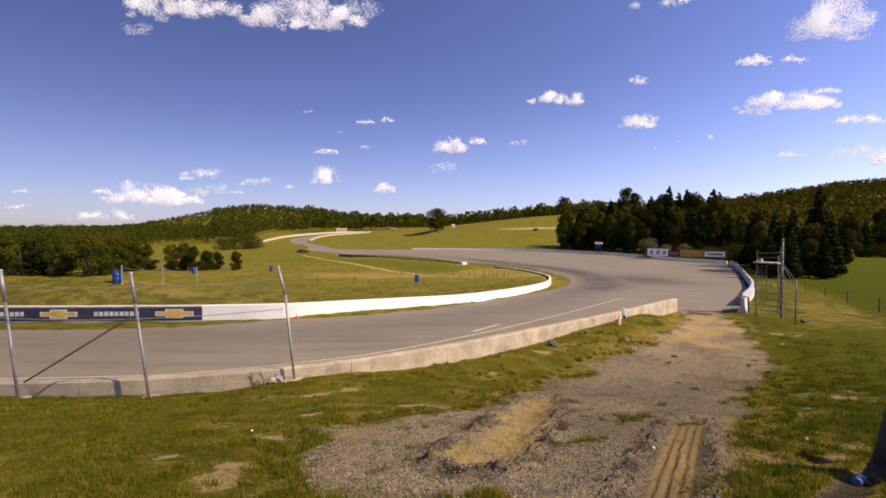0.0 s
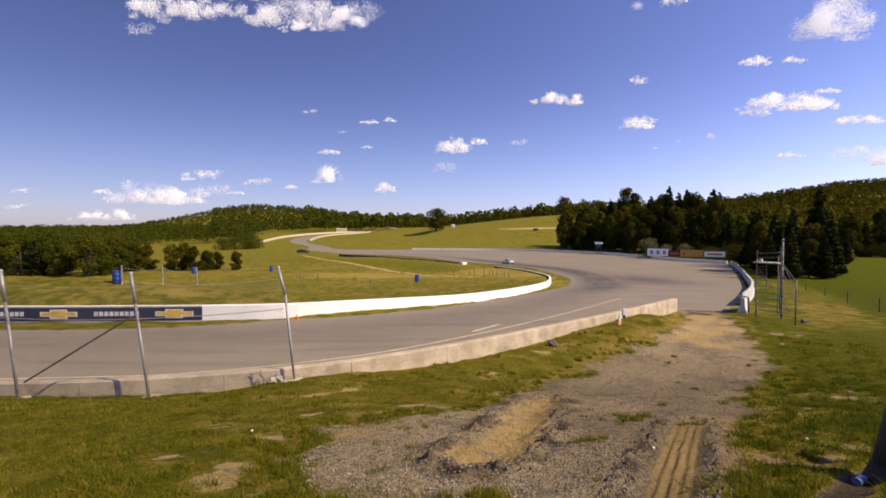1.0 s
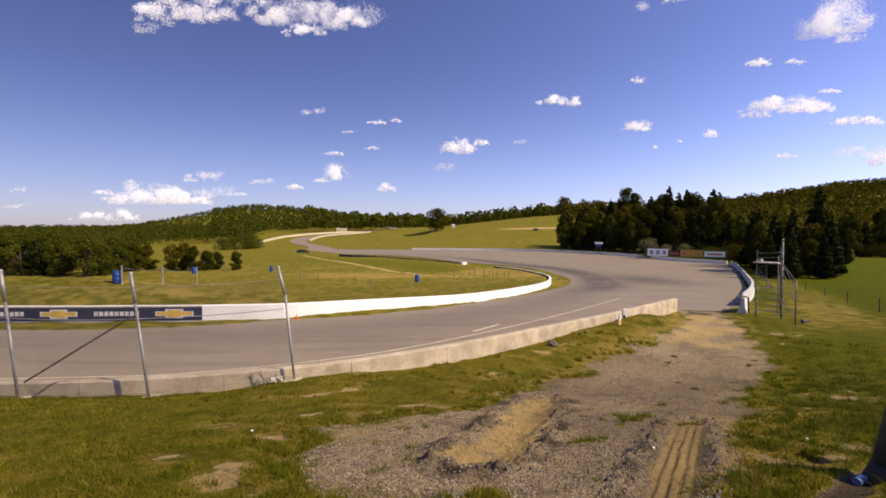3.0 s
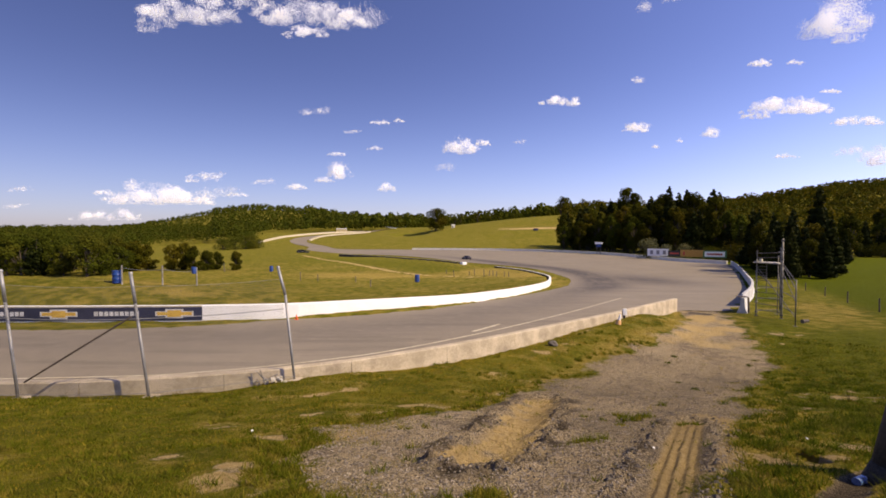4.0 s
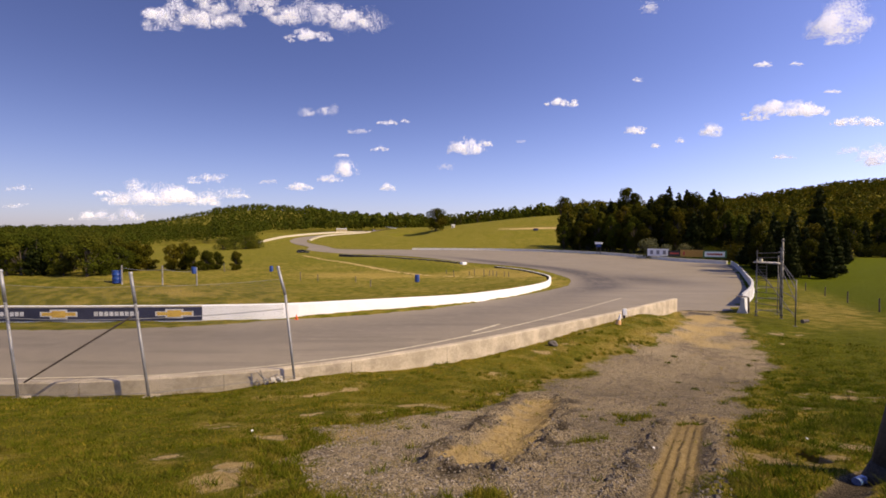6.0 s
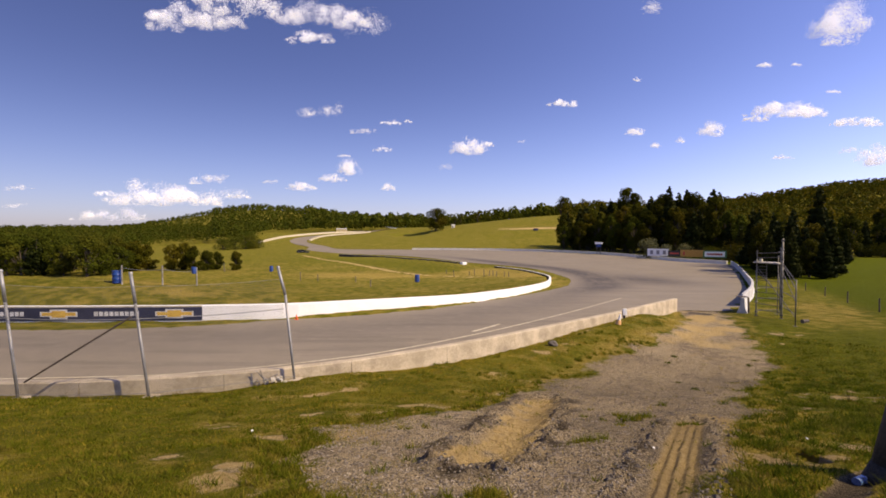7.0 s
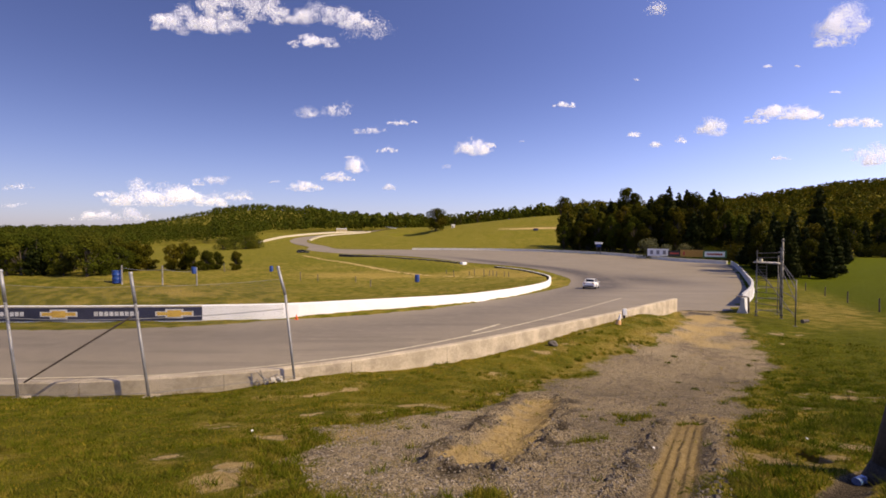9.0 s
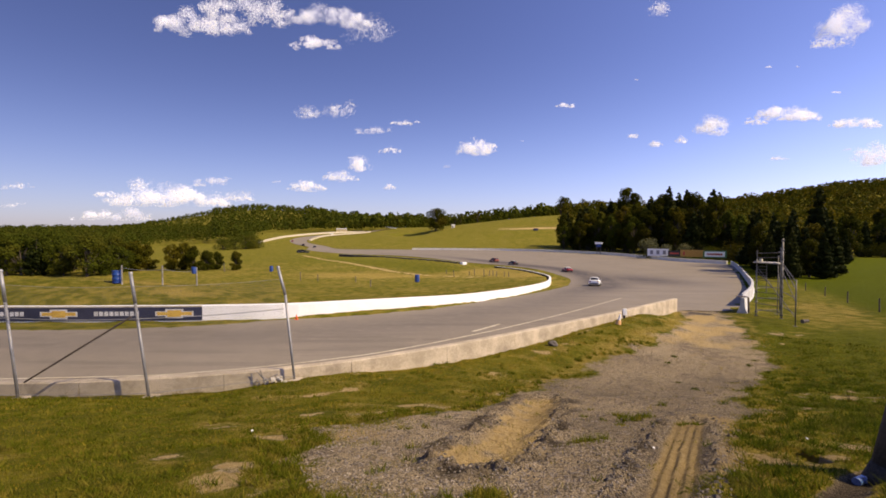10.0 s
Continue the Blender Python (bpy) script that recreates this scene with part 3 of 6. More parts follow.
def build_road():
    a, b = smooth_path(ROAD_IN, 0.5), smooth_path(ROAD_OUT, 0.5)
    # match the two edges stretch by stretch, so that the strips run across the track
    def edge(points, per):
        p = [smooth_path(points[max(i - 1, 0):i + 3], 0.25) for i in range(len(points) - 1)]
        out = []
        for i in range(len(points) - 1):
            lo, hi = np.array(points[i], float), np.array(points[i + 1], float)
            q = p[i]
            k0, k1 = np.argmin(np.hypot(*(q - lo).T)), np.argmin(np.hypot(*(q - hi).T))
            q = q[k0:k1 + 1]
            t = np.linspace(0, len(q) - 1, per, endpoint=False)
            out += [[np.interp(v, np.arange(len(q)), q[:, 0]), np.interp(v, np.arange(len(q)), q[:, 1])] for v in t]
        return np.array(out + [points[-1]], float)
    ea, eb = edge(ROAD_IN, 12), edge(ROAD_OUT, 12)
    across = np.linspace(0, 1, 41)
    x = ea[:, None, 0] * (1 - across) + eb[:, None, 0] * across
    y = ea[:, None, 1] * (1 - across) + eb[:, None, 1] * across
    z = track_z(y) + 0.02 + 0.02 * wavy(x, y, 0.15)
    far = y > 228
    z = np.where(far, np.maximum(ground_z(x, y) + 0.12, z), z)
    d = np.abs(path_distance(x, y, smooth_path(DRIVE_LINE[3:24], 2.0).tolist()))
    line = np.exp(-(d / 3.2) ** 2) * (0.4 + 0.9 * ease(45, 70, y) * (1 - ease(130, 170, y)))
    line = np.maximum(line, 0.95 * np.exp(-((x - 35) / 7) ** 2 - ((y - 80) / 12) ** 2))
    n, m = x.shape
    verts = np.stack([x, y, z], -1).reshape(-1, 3)
    i, j = np.meshgrid(np.arange(n - 1), np.arange(m - 1), indexing="ij")
    faces = np.stack([i * m + j, i * m + j + 1, (i + 1) * m + j + 1, (i + 1) * m + j], -1).reshape(-1, 4)[:, ::-1]
    me = bpy.data.meshes.new("road")
    me.from_pydata(verts, [], faces.tolist())
    me.attributes.new("line", "FLOAT", "POINT").data.foreach_set("value", np.clip(line, 0, 1).ravel().astype(np.float32))
    me.materials.append(ASPHALT)
    me.polygons.foreach_set("use_smooth", [True] * len(me.polygons))
    me.update()
    return tagged(new("road", me), "sun-bleached grey asphalt race track with a dark rubbered line", "road", kind="structure")


build_ground()
build_road()


def extrude_profile(points, profile, z_of, grow=None):
    """Verts and faces of a cross-section swept along a plan path; profile is (right offset, height)."""
    p = np.array(points)
    d = np.gradient(p, axis=0)
    d /= np.linalg.norm(d, axis=1)[:, None]
    right = np.stack([d[:, 1], -d[:, 0]], 1)
    verts, m = [], len(profile)
    for q, r in zip(p, right):
        z = z_of(q[0], q[1])
        g = grow(q[0], q[1]) if grow else 1.0
        verts += [(q[0] + r[0] * o, q[1] + r[1] * o, z + h * g) for o, h in profile]
    faces = [(i * m + j, i * m + (j + 1) % m, (i + 1) * m + (j + 1) % m, (i + 1) * m + j) for i in range(len(p) - 1) for j in range(m)]
    faces += [tuple(range(m))[::-1], tuple((len(p) - 1) * m + j for j in range(m))]
    return verts, faces


def wall_run(name, path, height, thick, material, label, flare=0.0, step=1.0, pieces=0.0, z_of=None, back=None, grow=None):
    """A concrete safety wall; with pieces it is cast in lengths with open joints."""
    z_of = z_of or (lambda x, y: float(track_z(y)) - 0.15)
    h, t, c = height + 0.15, thick / 2, 0.03
    profile = [(-t - flare, 0), (-t - flare, 0.22), (-t, 0.22 + flare * 1.6), (-t, h - c), (-t + c, h), (t - c, h), (t, h - c), (t, 0.22 + flare * 1.6), (t + flare, 0.22), (t + flare, 0)]
    pts = smooth_path(path, step)
    if not pieces:
        v, f = extrude_profile(pts, profile, z_of, grow)
        ob = mesh_ob(name, v, f, material)
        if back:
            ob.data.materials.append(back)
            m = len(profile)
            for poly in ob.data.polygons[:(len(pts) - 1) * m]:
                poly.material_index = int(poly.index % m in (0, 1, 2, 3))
        return tagged(ob, label, "wall", kind="structure")
    root = thing(name, Matrix(), label, "wall", kind="structure")
    per = max(1, int(round(pieces / step)))
    for i in range(0, len(pts) - 1, per):
        q = pts[i:i + per + 1].copy()
        if len(q) < 2:
            continue
        q[0] += (q[1] - q[0]) / np.linalg.norm(q[1] - q[0]) * 0.006
        v, f = extrude_profile(q, profile, z_of)
        mesh_ob("wall_segment", v, f, material, root)
    return root


wall_run("wall_near", [p for p in NEAR_WALL if p[0] > -61], 0.95, 0.30, CONCRETE, "weathered bare concrete wall along the track edge", 0.0, 1.2, 3.6, grow=lambda x, y: 1 - 0.09 * float(ease(13, 18, y)))
wall_run("wall_inner", INNER_WALL[1:], 0.95, 0.35, WHITE_WALL, "bright white painted concrete wall curving round the infield", back=BARE_SHADED_BACK, grow=lambda x, y: 1 - 0.17 * float(ease(29, 40, y)))
wall_run("wall_return", RETURN_WALL, 0.85, 0.35, GREY_WALL, "grey concrete wall end on the infield", back=BARE_SHADED_BACK)
wall_run("wall_right", RIGHT_WALL, 0.98, 0.28, GREY_WALL, "pale grey concrete barrier blocks along the run-off", 0.09, 1.0, 3.0)
wall_run("wall_far", FAR_WALL, 0.95, 0.4, PALE_WALL, "pale grey concrete wall on the far side of the track", 0.1, 1.0, 4.0)


def build_barrier(x, y, turn, length, label):
    """A loose precast barrier with a splayed foot, standing end-on at the wall's end."""
    root = thing("concrete_barrier", pose(x, y, float(track_z(y)) - 0.04, 0, 0, turn), label, "barrier")
    half = [(0.30, 0.0), (0.30, 0.10), (0.16, 0.36), (0.10, 1.06), (0.07, 1.10)]
    ring = half + [(-a, b) for a, b in half[::-1]]
    v = [(length * k, a, b) for k in (0, 1) for a, b in ring]
    m = len(ring)
    f = [(i, (i + 1) % m, m + (i + 1) % m, m + i) for i in range(m)] + [tuple(range(m))[::-1], tuple(range(m, 2 * m))]
    mesh_ob("body", v, f, GREY_WALL, root)
    bm = bmesh.new()
    box(bm, 0.6, 0.05, 1.13, 0.5, 0.62, 0.05, 0.01, 20)
    part("board", bm, RUSTY, root, "weathered reddish board across the top")
    # dark tube added to stand for the dark gap beside the barrier
    bm = bmesh.new()
    tube(bm, (0.5, -0.35, 0.0), (0.5, -0.32, 1.1), 0.07, 0.06, 8)
    part("gap_upright", bm, RUSTY, root, "dark upright added for the dark gap beside it")


build_barrier(20.45, 31.2, 54, 2.6, "pale tapered concrete barrier end-on beside the drive mouth")


# ------------------------------------------------------------------ banner, markings
def strip_on_inner_wall(name, x0, x1, low, high, proud, material, parent, label=""):
    """A flat piece that follows the face of the inner wall between two plan x positions."""
    way = smooth_path(INNER_WALL[1:9], 0.2)
    xs = np.linspace(x0, x1, max(3, int((x1 - x0) / 0.5)))
    pts = np.stack([xs, np.interp(xs, way[:, 0], way[:, 1])], 1)
    v, f = extrude_profile(pts, [(0.175, low), (0.175 + proud, low), (0.175 + proud, high), (0.175, high)], lambda x, y: float(track_z(y)))
    return mesh_ob(name, v, f, material, parent, label)


def build_banner():
    root = thing("banner", Matrix(), "navy vinyl banner with gold and silver emblems on the inner wall", "banner")
    strip_on_inner_wall("sheet", -58, -14.62, 0.06, 0.86, 0.02, NAVY, root)
    strip_on_inner_wall("top_tape", -58, -14.62, 0.87, 0.95, 0.015, LINE_PAINT, root, "pale worn tape along the upper edge")
    for k in range(5):
        x = -16.2 - 6.7 * k
        strip_on_inner_wall("emblem_edge", x - 1.1, x + 1.1, 0.33, 0.62, 0.024, SILVER, root)
        strip_on_inner_wall("emblem_edge", x - 0.52, x + 0.52, 0.20, 0.76, 0.025, SILVER, root)
        strip_on_inner_wall("emblem", x - 1.0, x + 1.0, 0.38, 0.58, 0.028, GOLD, root)
        strip_on_inner_wall("emblem", x - 0.4, x + 0.4, 0.28, 0.68, 0.030, GOLD, root)
        for i in range(9):
            c = x - 3.35 + (i - 4) * 0.295
            strip_on_inner_wall("lettering_bar", c - 0.115, c + 0.115, 0.36, 0.62, 0.024, SILVER, root)


def painted_line(path, width, label):
    v, f = extrude_profile(smooth_path(path, 0.5), [(-width / 2, 0.0), (width / 2, 0.0), (width / 2, 0.006), (-width / 2, 0.006)],
                           lambda x, y: float(track_z(y)) + 0.024 + 0.02 * float(wavy(x, y, 0.15)))
    return tagged(mesh_ob("painted_line", v, f, LINE_PAINT), label, "road marking", kind="structure")


build_banner()
painted_line([(-60, 14.6), (-25, 15.0), (-12, 15.6), (-8.2, 16.35), (-5.45, 17.48), (-4.15, 18.17), (-2.89, 18.91), (-0.92, 20.52), (1.44, 22.82), (3.21, 24.69), (6.95, 29.24), (11.02, 34.77), (17.09, 43.73)], 0.10, "worn pale edge line along the track")
painted_line([(1.53, 23.76), (2.34, 24.87), (3.25, 26.22)], 0.17, "short worn stroke of pale paint")


# ------------------------------------------------------------------ chain-link fence by the near wall
POSTS = [(-14.4, 11.3), (-10.85, 11.62), (-7.74, 12.0), (-4.30, 13.25)]
LEANS = (-0.36, -0.38, -0.45, -0.47)


def build_fence():
    root = thing("chain_link_fence", Matrix(), "leaning galvanised chain-link fence with steel posts", "fence")
    tops = []
    for (x, y), lean in zip(POSTS, LEANS):
        z = on_ground(x, y)
        bm = bmesh.new()
        knee = (x + lean * (0.58 if lean < -0.46 else 0.76), y, z + 2.5)
        tip = (x + lean, y, z + 3.28)
        tube(bm, (x, y, z - 0.3), knee, 0.038, 0.036, 12)
        tube(bm, knee, tip, 0.041, 0.041, 12)
        part("post", bm, GALV, root, smooth=True)
        bm = bmesh.new()
        tube(bm, (tip[0] + 0.002, y, tip[2]), (tip[0], y, tip[2] + 0.05), 0.055, 0.035, 12)
        part("post_cap", bm, GALV, root)
        bm = bmesh.new()
        box(bm, x, y, z - 0.02, 0.34, 0.34, 0.12, 0.03)
        part("footing", bm, CONCRETE, root, "concrete post footing")
        tops.append(Vector(tip))
    for i in range(len(POSTS) - 1):
        (ax, ay), (bx, by) = POSTS[i], POSTS[i + 1]
        low_a, low_b = Vector((ax, ay, on_ground(ax, ay))), Vector((bx, by, on_ground(bx, by)))
        high_a, high_b = tops[i], tops[i + 1]

        def at(u, v):
            return low_a.lerp(low_b, u).lerp(high_a.lerp(high_b, u), v) + Vector((0, -0.06 - 0.05 * math.sin(math.pi * u), -0.05 * math.sin(math.pi * u) * v))
        # woven wires, as thin three-sided prisms in both diagonals
        verts, faces = [], []
        wide, tall, pitch = (low_b - low_a).length, 2.95, 0.075
        n = int((wide + tall) / pitch)
        for k in range(n):
            for lean in (1, -1):
                s = k * pitch
                u0, v0 = (s, 0.0) if s < wide else (wide, s - wide)
                u1, v1 = (s - tall, tall) if s > tall else (0.0, s)
                if lean < 0:
                    u0, u1 = wide - u0, wide - u1
                p, q = at(u0 / wide, v0 / 3.28), at(u1 / wide, v1 / 3.28)
                if (q - p).length < 0.05:
                    continue
                b = len(verts)
                for e in (p, q):
                    for dx, dz in ((0.0017, 0), (-0.0012, 0.0015), (-0.0012, -0.0015)):
                        verts.append((e.x + dx, e.y + dz, e.z + dz))
                faces += [(b, b + 1, b + 4, b + 3), (b + 1, b + 2, b + 5, b + 4), (b + 2, b, b + 3, b + 5)]
        tagged(mesh_ob("wire_mesh", verts, faces, WIRE, root, "fine galvanised wire mesh"), kind="stuff")
        for v, r in ((0.64, 0.011), (0.04, 0.008), (0.90, 0.004)):
            bm = bmesh.new()
            for k in range(8):
                tube(bm, at(k / 8, v), at((k + 1) / 8, v), r, r, 6)
            part("tension_wire", bm, GALV, root)
    bm = bmesh.new()
    tube(bm, (-10.65, 11.55, on_ground(-10.9, 11.84) + 0.5), (-8.1, 11.85, on_ground(-7.95, 12.25) + 2.25), 0.024, 0.024, 8)
    part("brace", bm, RUSTY, root, "dark rusty diagonal brace")
    bm = bmesh.new()
    tube(bm, (-14.4, 11.5, on_ground(-14.4, 11.5) + 2.0), (-11.9, 11.8, on_ground(-11.9, 11.8) + 0.3), 0.025, 0.025, 8)
    part("brace", bm, RUSTY, root, "dark rusty diagonal brace")


build_fence()


def build_rubble():
    rng = random.Random(6)
    root = thing("rubble", pose(-4.9, 13.05, on_ground(-4.9, 13.05)), "pale broken concrete and wire scraps at the fence foot", "rubble")
    for k in range(14):
        bm = bmesh.new()
        s = rng.uniform(0.04, 0.13)
        box(bm, rng.uniform(-0.7, 0.55), rng.uniform(-0.12, 0.12), s * 0.4 + 0.05 * (k % 3), s * 1.6, s, s * 0.7, s * 0.15, rng.uniform(0, 180))
        part("chunk", bm, PLANK, root)
    for k in range(5):
        bm = bmesh.new()
        x = rng.uniform(-0.6, 0.4)
        tube(bm, (x, 0, 0.05), (x + rng.uniform(-0.5, 0.5), rng.uniform(-0.1, 0.1), rng.uniform(0.2, 0.45)), 0.012, 0.012, 6)
        part("wire_scrap", bm, GALV, root)


build_rubble()


# ------------------------------------------------------------------ scaffold tower
def build_scaffold():
    root = thing("scaffold_tower", Matrix(), "tube scaffold tower with a plank platform beside the barrier", "scaffold")
    a, b, c, d = (20.7, 30.2), (21.35, 28.8), (19.85, 25.7), (22.4, 30.6)
    g = {k: on_ground(*p) for k, p in zip("abcd", (a, b, c, d))}

    def leg(p, z0, z1, r, mat, label=""):
        bm = bmesh.new()
        tube(bm, (*p, z0), (*p, z1), r, r, 10)
        ob = part("leg", bm, mat, root, label, True)
        bm = bmesh.new()
        box(bm, *p, z0 + 0.01, 0.18, 0.18, 0.04, 0.01)
        part("base_plate", bm, SCAFFOLD, root)
        return ob
    leg(a, g["a"], 4.35, 0.038, PALE_TUBE)
    leg(b, g["b"], 5.75, 0.052, PALE_TUBE, "thick pale mast tube")
    leg(c, g["c"], 3.45, 0.034, SCAFFOLD)
    leg(d, g["d"], 4.6, 0.026, SCAFFOLD)

    def rail(name, p, q, r=0.02, mat=SCAFFOLD):
        bm = bmesh.new()
        tube(bm, p, q, r, r, 8)
        part(name, bm, mat, root)
    for z in (1.05, 1.45, 1.85, 2.2, 2.6, 3.0):
        rail("ledger", (*a, z), (*b, z))
    for z in (0.95, 1.75, 2.45):
        rail("ledger", (*a, z), (*d, z))
        rail("ledger", (*b, z), (*d, z))
    for z in (1.5, 2.4):
        rail("ledger", (*b, z), (*c, z))
    for z in (4.55, 4.85):
        rail("guard_rail", (a[0], a[1], z - 0.1), (b[0], b[1], z))
        rail("guard_rail", (b[0], b[1], z), (d[0], d[1], z))
    rail("guard_post", (*a, 4.3), (*a, 4.95))
    rail("cross_brace", (*b, 4.1), (*c, 2.9))
    rail("cross_brace", (*b, 3.7), (*c, 2.2))
    rail("cross_brace", (*a, 3.6), (*b, 2.0))
    rail("cross_brace", (*d, 3.6), (*b, 1.2))
    for p, z0, z1 in ((a, 0.9, 4.2), (b, 0.9, 5.6)):
        n = 9 if p is b else 6
        for i in range(n):
            bm = bmesh.new()
            box(bm, p[0] - 0.02, p[1] - 0.02, z0 + (z1 - z0) * i / (n - 1), 0.15, 0.15, 0.10, 0.02, 20 * i)
            part("coupler", bm, PALE_TUBE if i % 2 else SCAFFOLD, root)
    bm = bmesh.new()
    tube(bm, (b[0] - 0.11, b[1], 1.2), (b[0] - 0.11, b[1], 5.2), 0.035, 0.035, 8)
    part("spare_tube", bm, SCAFFOLD, root, "dark tube clamped to the mast")
    rail("cross_brace", (*a, 3.9), (*c, 1.3))
    rail("cross_brace", (*b, 4.2), (*c, 3.3))
    for i in range(5):
        rail("rung", (a[0], a[1] - 0.05, 3.1 + 0.2 * i), (a[0] + 0.4, a[1] - 0.35, 3.1 + 0.2 * i), 0.016)
    rail("ladder_rail", (a[0] + 0.4, a[1] - 0.35, 2.2), (a[0] + 0.4, a[1] - 0.35, 4.2), 0.02)
    for i in range(4):
        bm = bmesh.new()
        box(bm, 20.86 + 0.19 * i, 29.5 + 0.2 * i, 4.16, 0.25, 1.6, 0.06, 0.01, 25)
        part("plank", bm, PLANK, root)
    bm = bmesh.new()
    box(bm, 20.78, 29.95, 4.30, 0.13, 0.18, 0.2, 0.03, 20)
    part("sandbag", bm, surface("yellowed_sack", (0.5, 0.45, 0.3), (0.65, 0.6, 0.45), 0.9, 6, 40), root, "pale yellowed sack on the platform edge")


build_scaffold()


# ------------------------------------------------------------------ small things round the track
def build_cone(x, y, z, size, label):
    root = thing("marker_cone", pose(x, y, z), label, "cone")
    bm = bmesh.new()
    box(bm, 0, 0, 0.02 * size, 0.8 * size, 0.8 * size, 0.06 * size, 0.01)
    part("base", bm, ORANGE, root)
    bm = bmesh.new()
    tube(bm, (0, 0, 0.04 * size), (0, 0, size), 0.3 * size, 0.06 * size, 14)
    part("cone", bm, ORANGE, root, smooth=True)


def build_barrel(x, y, z, label, lift=0.0, scale=1.0):
    root = thing("drum", Matrix.LocRotScale((x, y, z + lift), None, (scale,) * 3), label, "barrel", "blue drums on the infield")
    bm = bmesh.new()
    rings = [(0.27, 0), (0.285, 0.03), (0.28, 0.06), (0.285, 0.28), (0.30, 0.30), (0.285, 0.32), (0.285, 0.56), (0.30, 0.58), (0.285, 0.60), (0.28, 0.84), (0.29, 0.88), (0.25, 0.88), (0.24, 0.85), (0.0, 0.85)]
    loops = [[bm.verts.new((r * math.cos(k * math.pi / 10), r * math.sin(k * math.pi / 10), h)) for k in range(20)] for r, h in rings[:-1]]
    for p, q in zip(loops[:-1], loops[1:]):
        for k in range(20):
            bm.faces.new((p[k], p[(k + 1) % 20], q[(k + 1) % 20], q[k]))
    bm.faces.new(loops[-1])
    bm.faces.new(loops[0][::-1])
    part("body", bm, BLUE_PLASTIC, root, smooth=True)
    bm = bmesh.new()
    tube(bm, (0.12, 0, 0.84), (0.12, 0, 0.89), 0.03, 0.03, 10)
    part("bung", bm, BLACK_TRIM, root)
    return root


def wood_post(x, y, height, r=0.05, label="weathered wooden fence post in the grass", group="infield fence posts", mat=None, tilt=0.0):
    root = thing("fence_post", pose(x, y, on_ground(x, y), 0, tilt, 0), label, "post", group)
    bm = bmesh.new()
    tube(bm, (0, 0, -0.2), (0, 0, height), r, r * 0.9, 8)
    part("shaft", bm, mat or POST_WOOD, root)
    return root


def build_trackside():
    build_cone(-9.05, 28.2, float(track_z(28.2)) + 0.02, 0.3, "small orange marker cone at the foot of the white wall")
    build_barrel(-24.5, 34.4, on_ground(-24.5, 34.4), "upright blue plastic drum on the infield grass", 0.0, 1.08)
    build_barrel(-19.8, 36.4, on_ground(-19.8, 36.4), "small blue drum fixed to an infield post", 1.0, 0.6)
    build_barrel(-37.5, 100.0, on_ground(-37.5, 100.0), "upright blue plastic drum on the far infield", 0.0, 1.35)
    build_barrel(-4.25, 75.2, on_ground(-4.25, 75.2), "upright blue plastic drum beside the infield fence", 0.0, 1.35)
    rng = random.Random(3)
    for x, y, h in [(-24.0, 34.2, 1.45), (-21.55, 35.15, 1.5), (-19.7, 36.6, 1.5)]:
        wood_post(x, y, h, 0.06, "tall pale post of the infield wire fence", mat=PALE_TUBE)
    for x, y, h in ((-46.8, 98, 2.0), (-24.3, 78, 1.5), (-21.2, 77.5, 1.2), (-14.2, 74.4, 1.0), (-10.0, 63.1, 1.0), (0.7, 94, 0.8), (2.1, 87.5, 1.2), (5.1, 89.3, 0.8),
                    (6.1, 88.6, 1.2), (7.7, 85.7, 1.3), (8.8, 87, 1.0), (9.4, 86, 1.1), (9.9, 85.2, 1.0), (11.2, 83.5, 0.9), (11.9, 83, 0.9)):
        wood_post(x, y, h, 0.07, tilt=rng.uniform(-4, 4))
    # wire of the infield fence
    root = thing("fence_wire", Matrix(), "slack pale wire strung between the infield posts", "wire")
    pts = [(-24.0, 34.2), (-21.55, 35.15), (-19.7, 36.6)]
    bm = bmesh.new()
    for (ax, ay), (bx, by) in zip(pts[:-1], pts[1:]):
        za, zb = on_ground(ax, ay) + 1.25, on_ground(bx, by) + 1.2
        for k in range(6):
            u, v = k / 6, (k + 1) / 6
            tube(bm, (ax + (bx - ax) * u, ay + (by - ay) * u, za + (zb - za) * u - 0.12 * math.sin(math.pi * u)),
                 (ax + (bx - ax) * v, ay + (by - ay) * v, za + (zb - za) * v - 0.12 * math.sin(math.pi * v)), 0.012, 0.012, 6)
    part("strand", bm, GALV, root)
    # field fence to the right of the scaffold
    for x, y in ((30.6, 32.0), (34.0, 38.4), (38.6, 46.2), (44.4, 56.0), (52.0, 68.0)):
        wood_post(x, y, 0.95, 0.05, "dark field fence post in green pasture", "pasture fence posts", RUSTY, rng.uniform(-3, 3))
    # marker on the near wall, bottle and stone on the verge
    root = thing("wall_marker", pose(9.9, 25.1, float(track_z(25.1)) + 0.5), "short white and black marker post on the concrete wall", "post")
    bm = bmesh.new()
    tube(bm, (0, -0.2, -0.3), (0, -0.2, 0.35), 0.05, 0.05, 10)
    part("stem", bm, BLACK_TRIM, root)
    bm = bmesh.new()
    box(bm, 0, -0.22, 0.42, 0.22, 0.12, 0.36, 0.03)
    part("plate", bm, WHITE_WALL, root, "white reflector plate")
    x, y = 8.6, 22.4
    root = thing("traffic_cone", pose(x, y, on_ground(x, y), 0, 12, 0), "faded white and orange cone in the verge grass", "cone")
    bm = bmesh.new()
    tube(bm, (0, 0, 0), (0, 0, 0.22), 0.15, 0.09, 12)
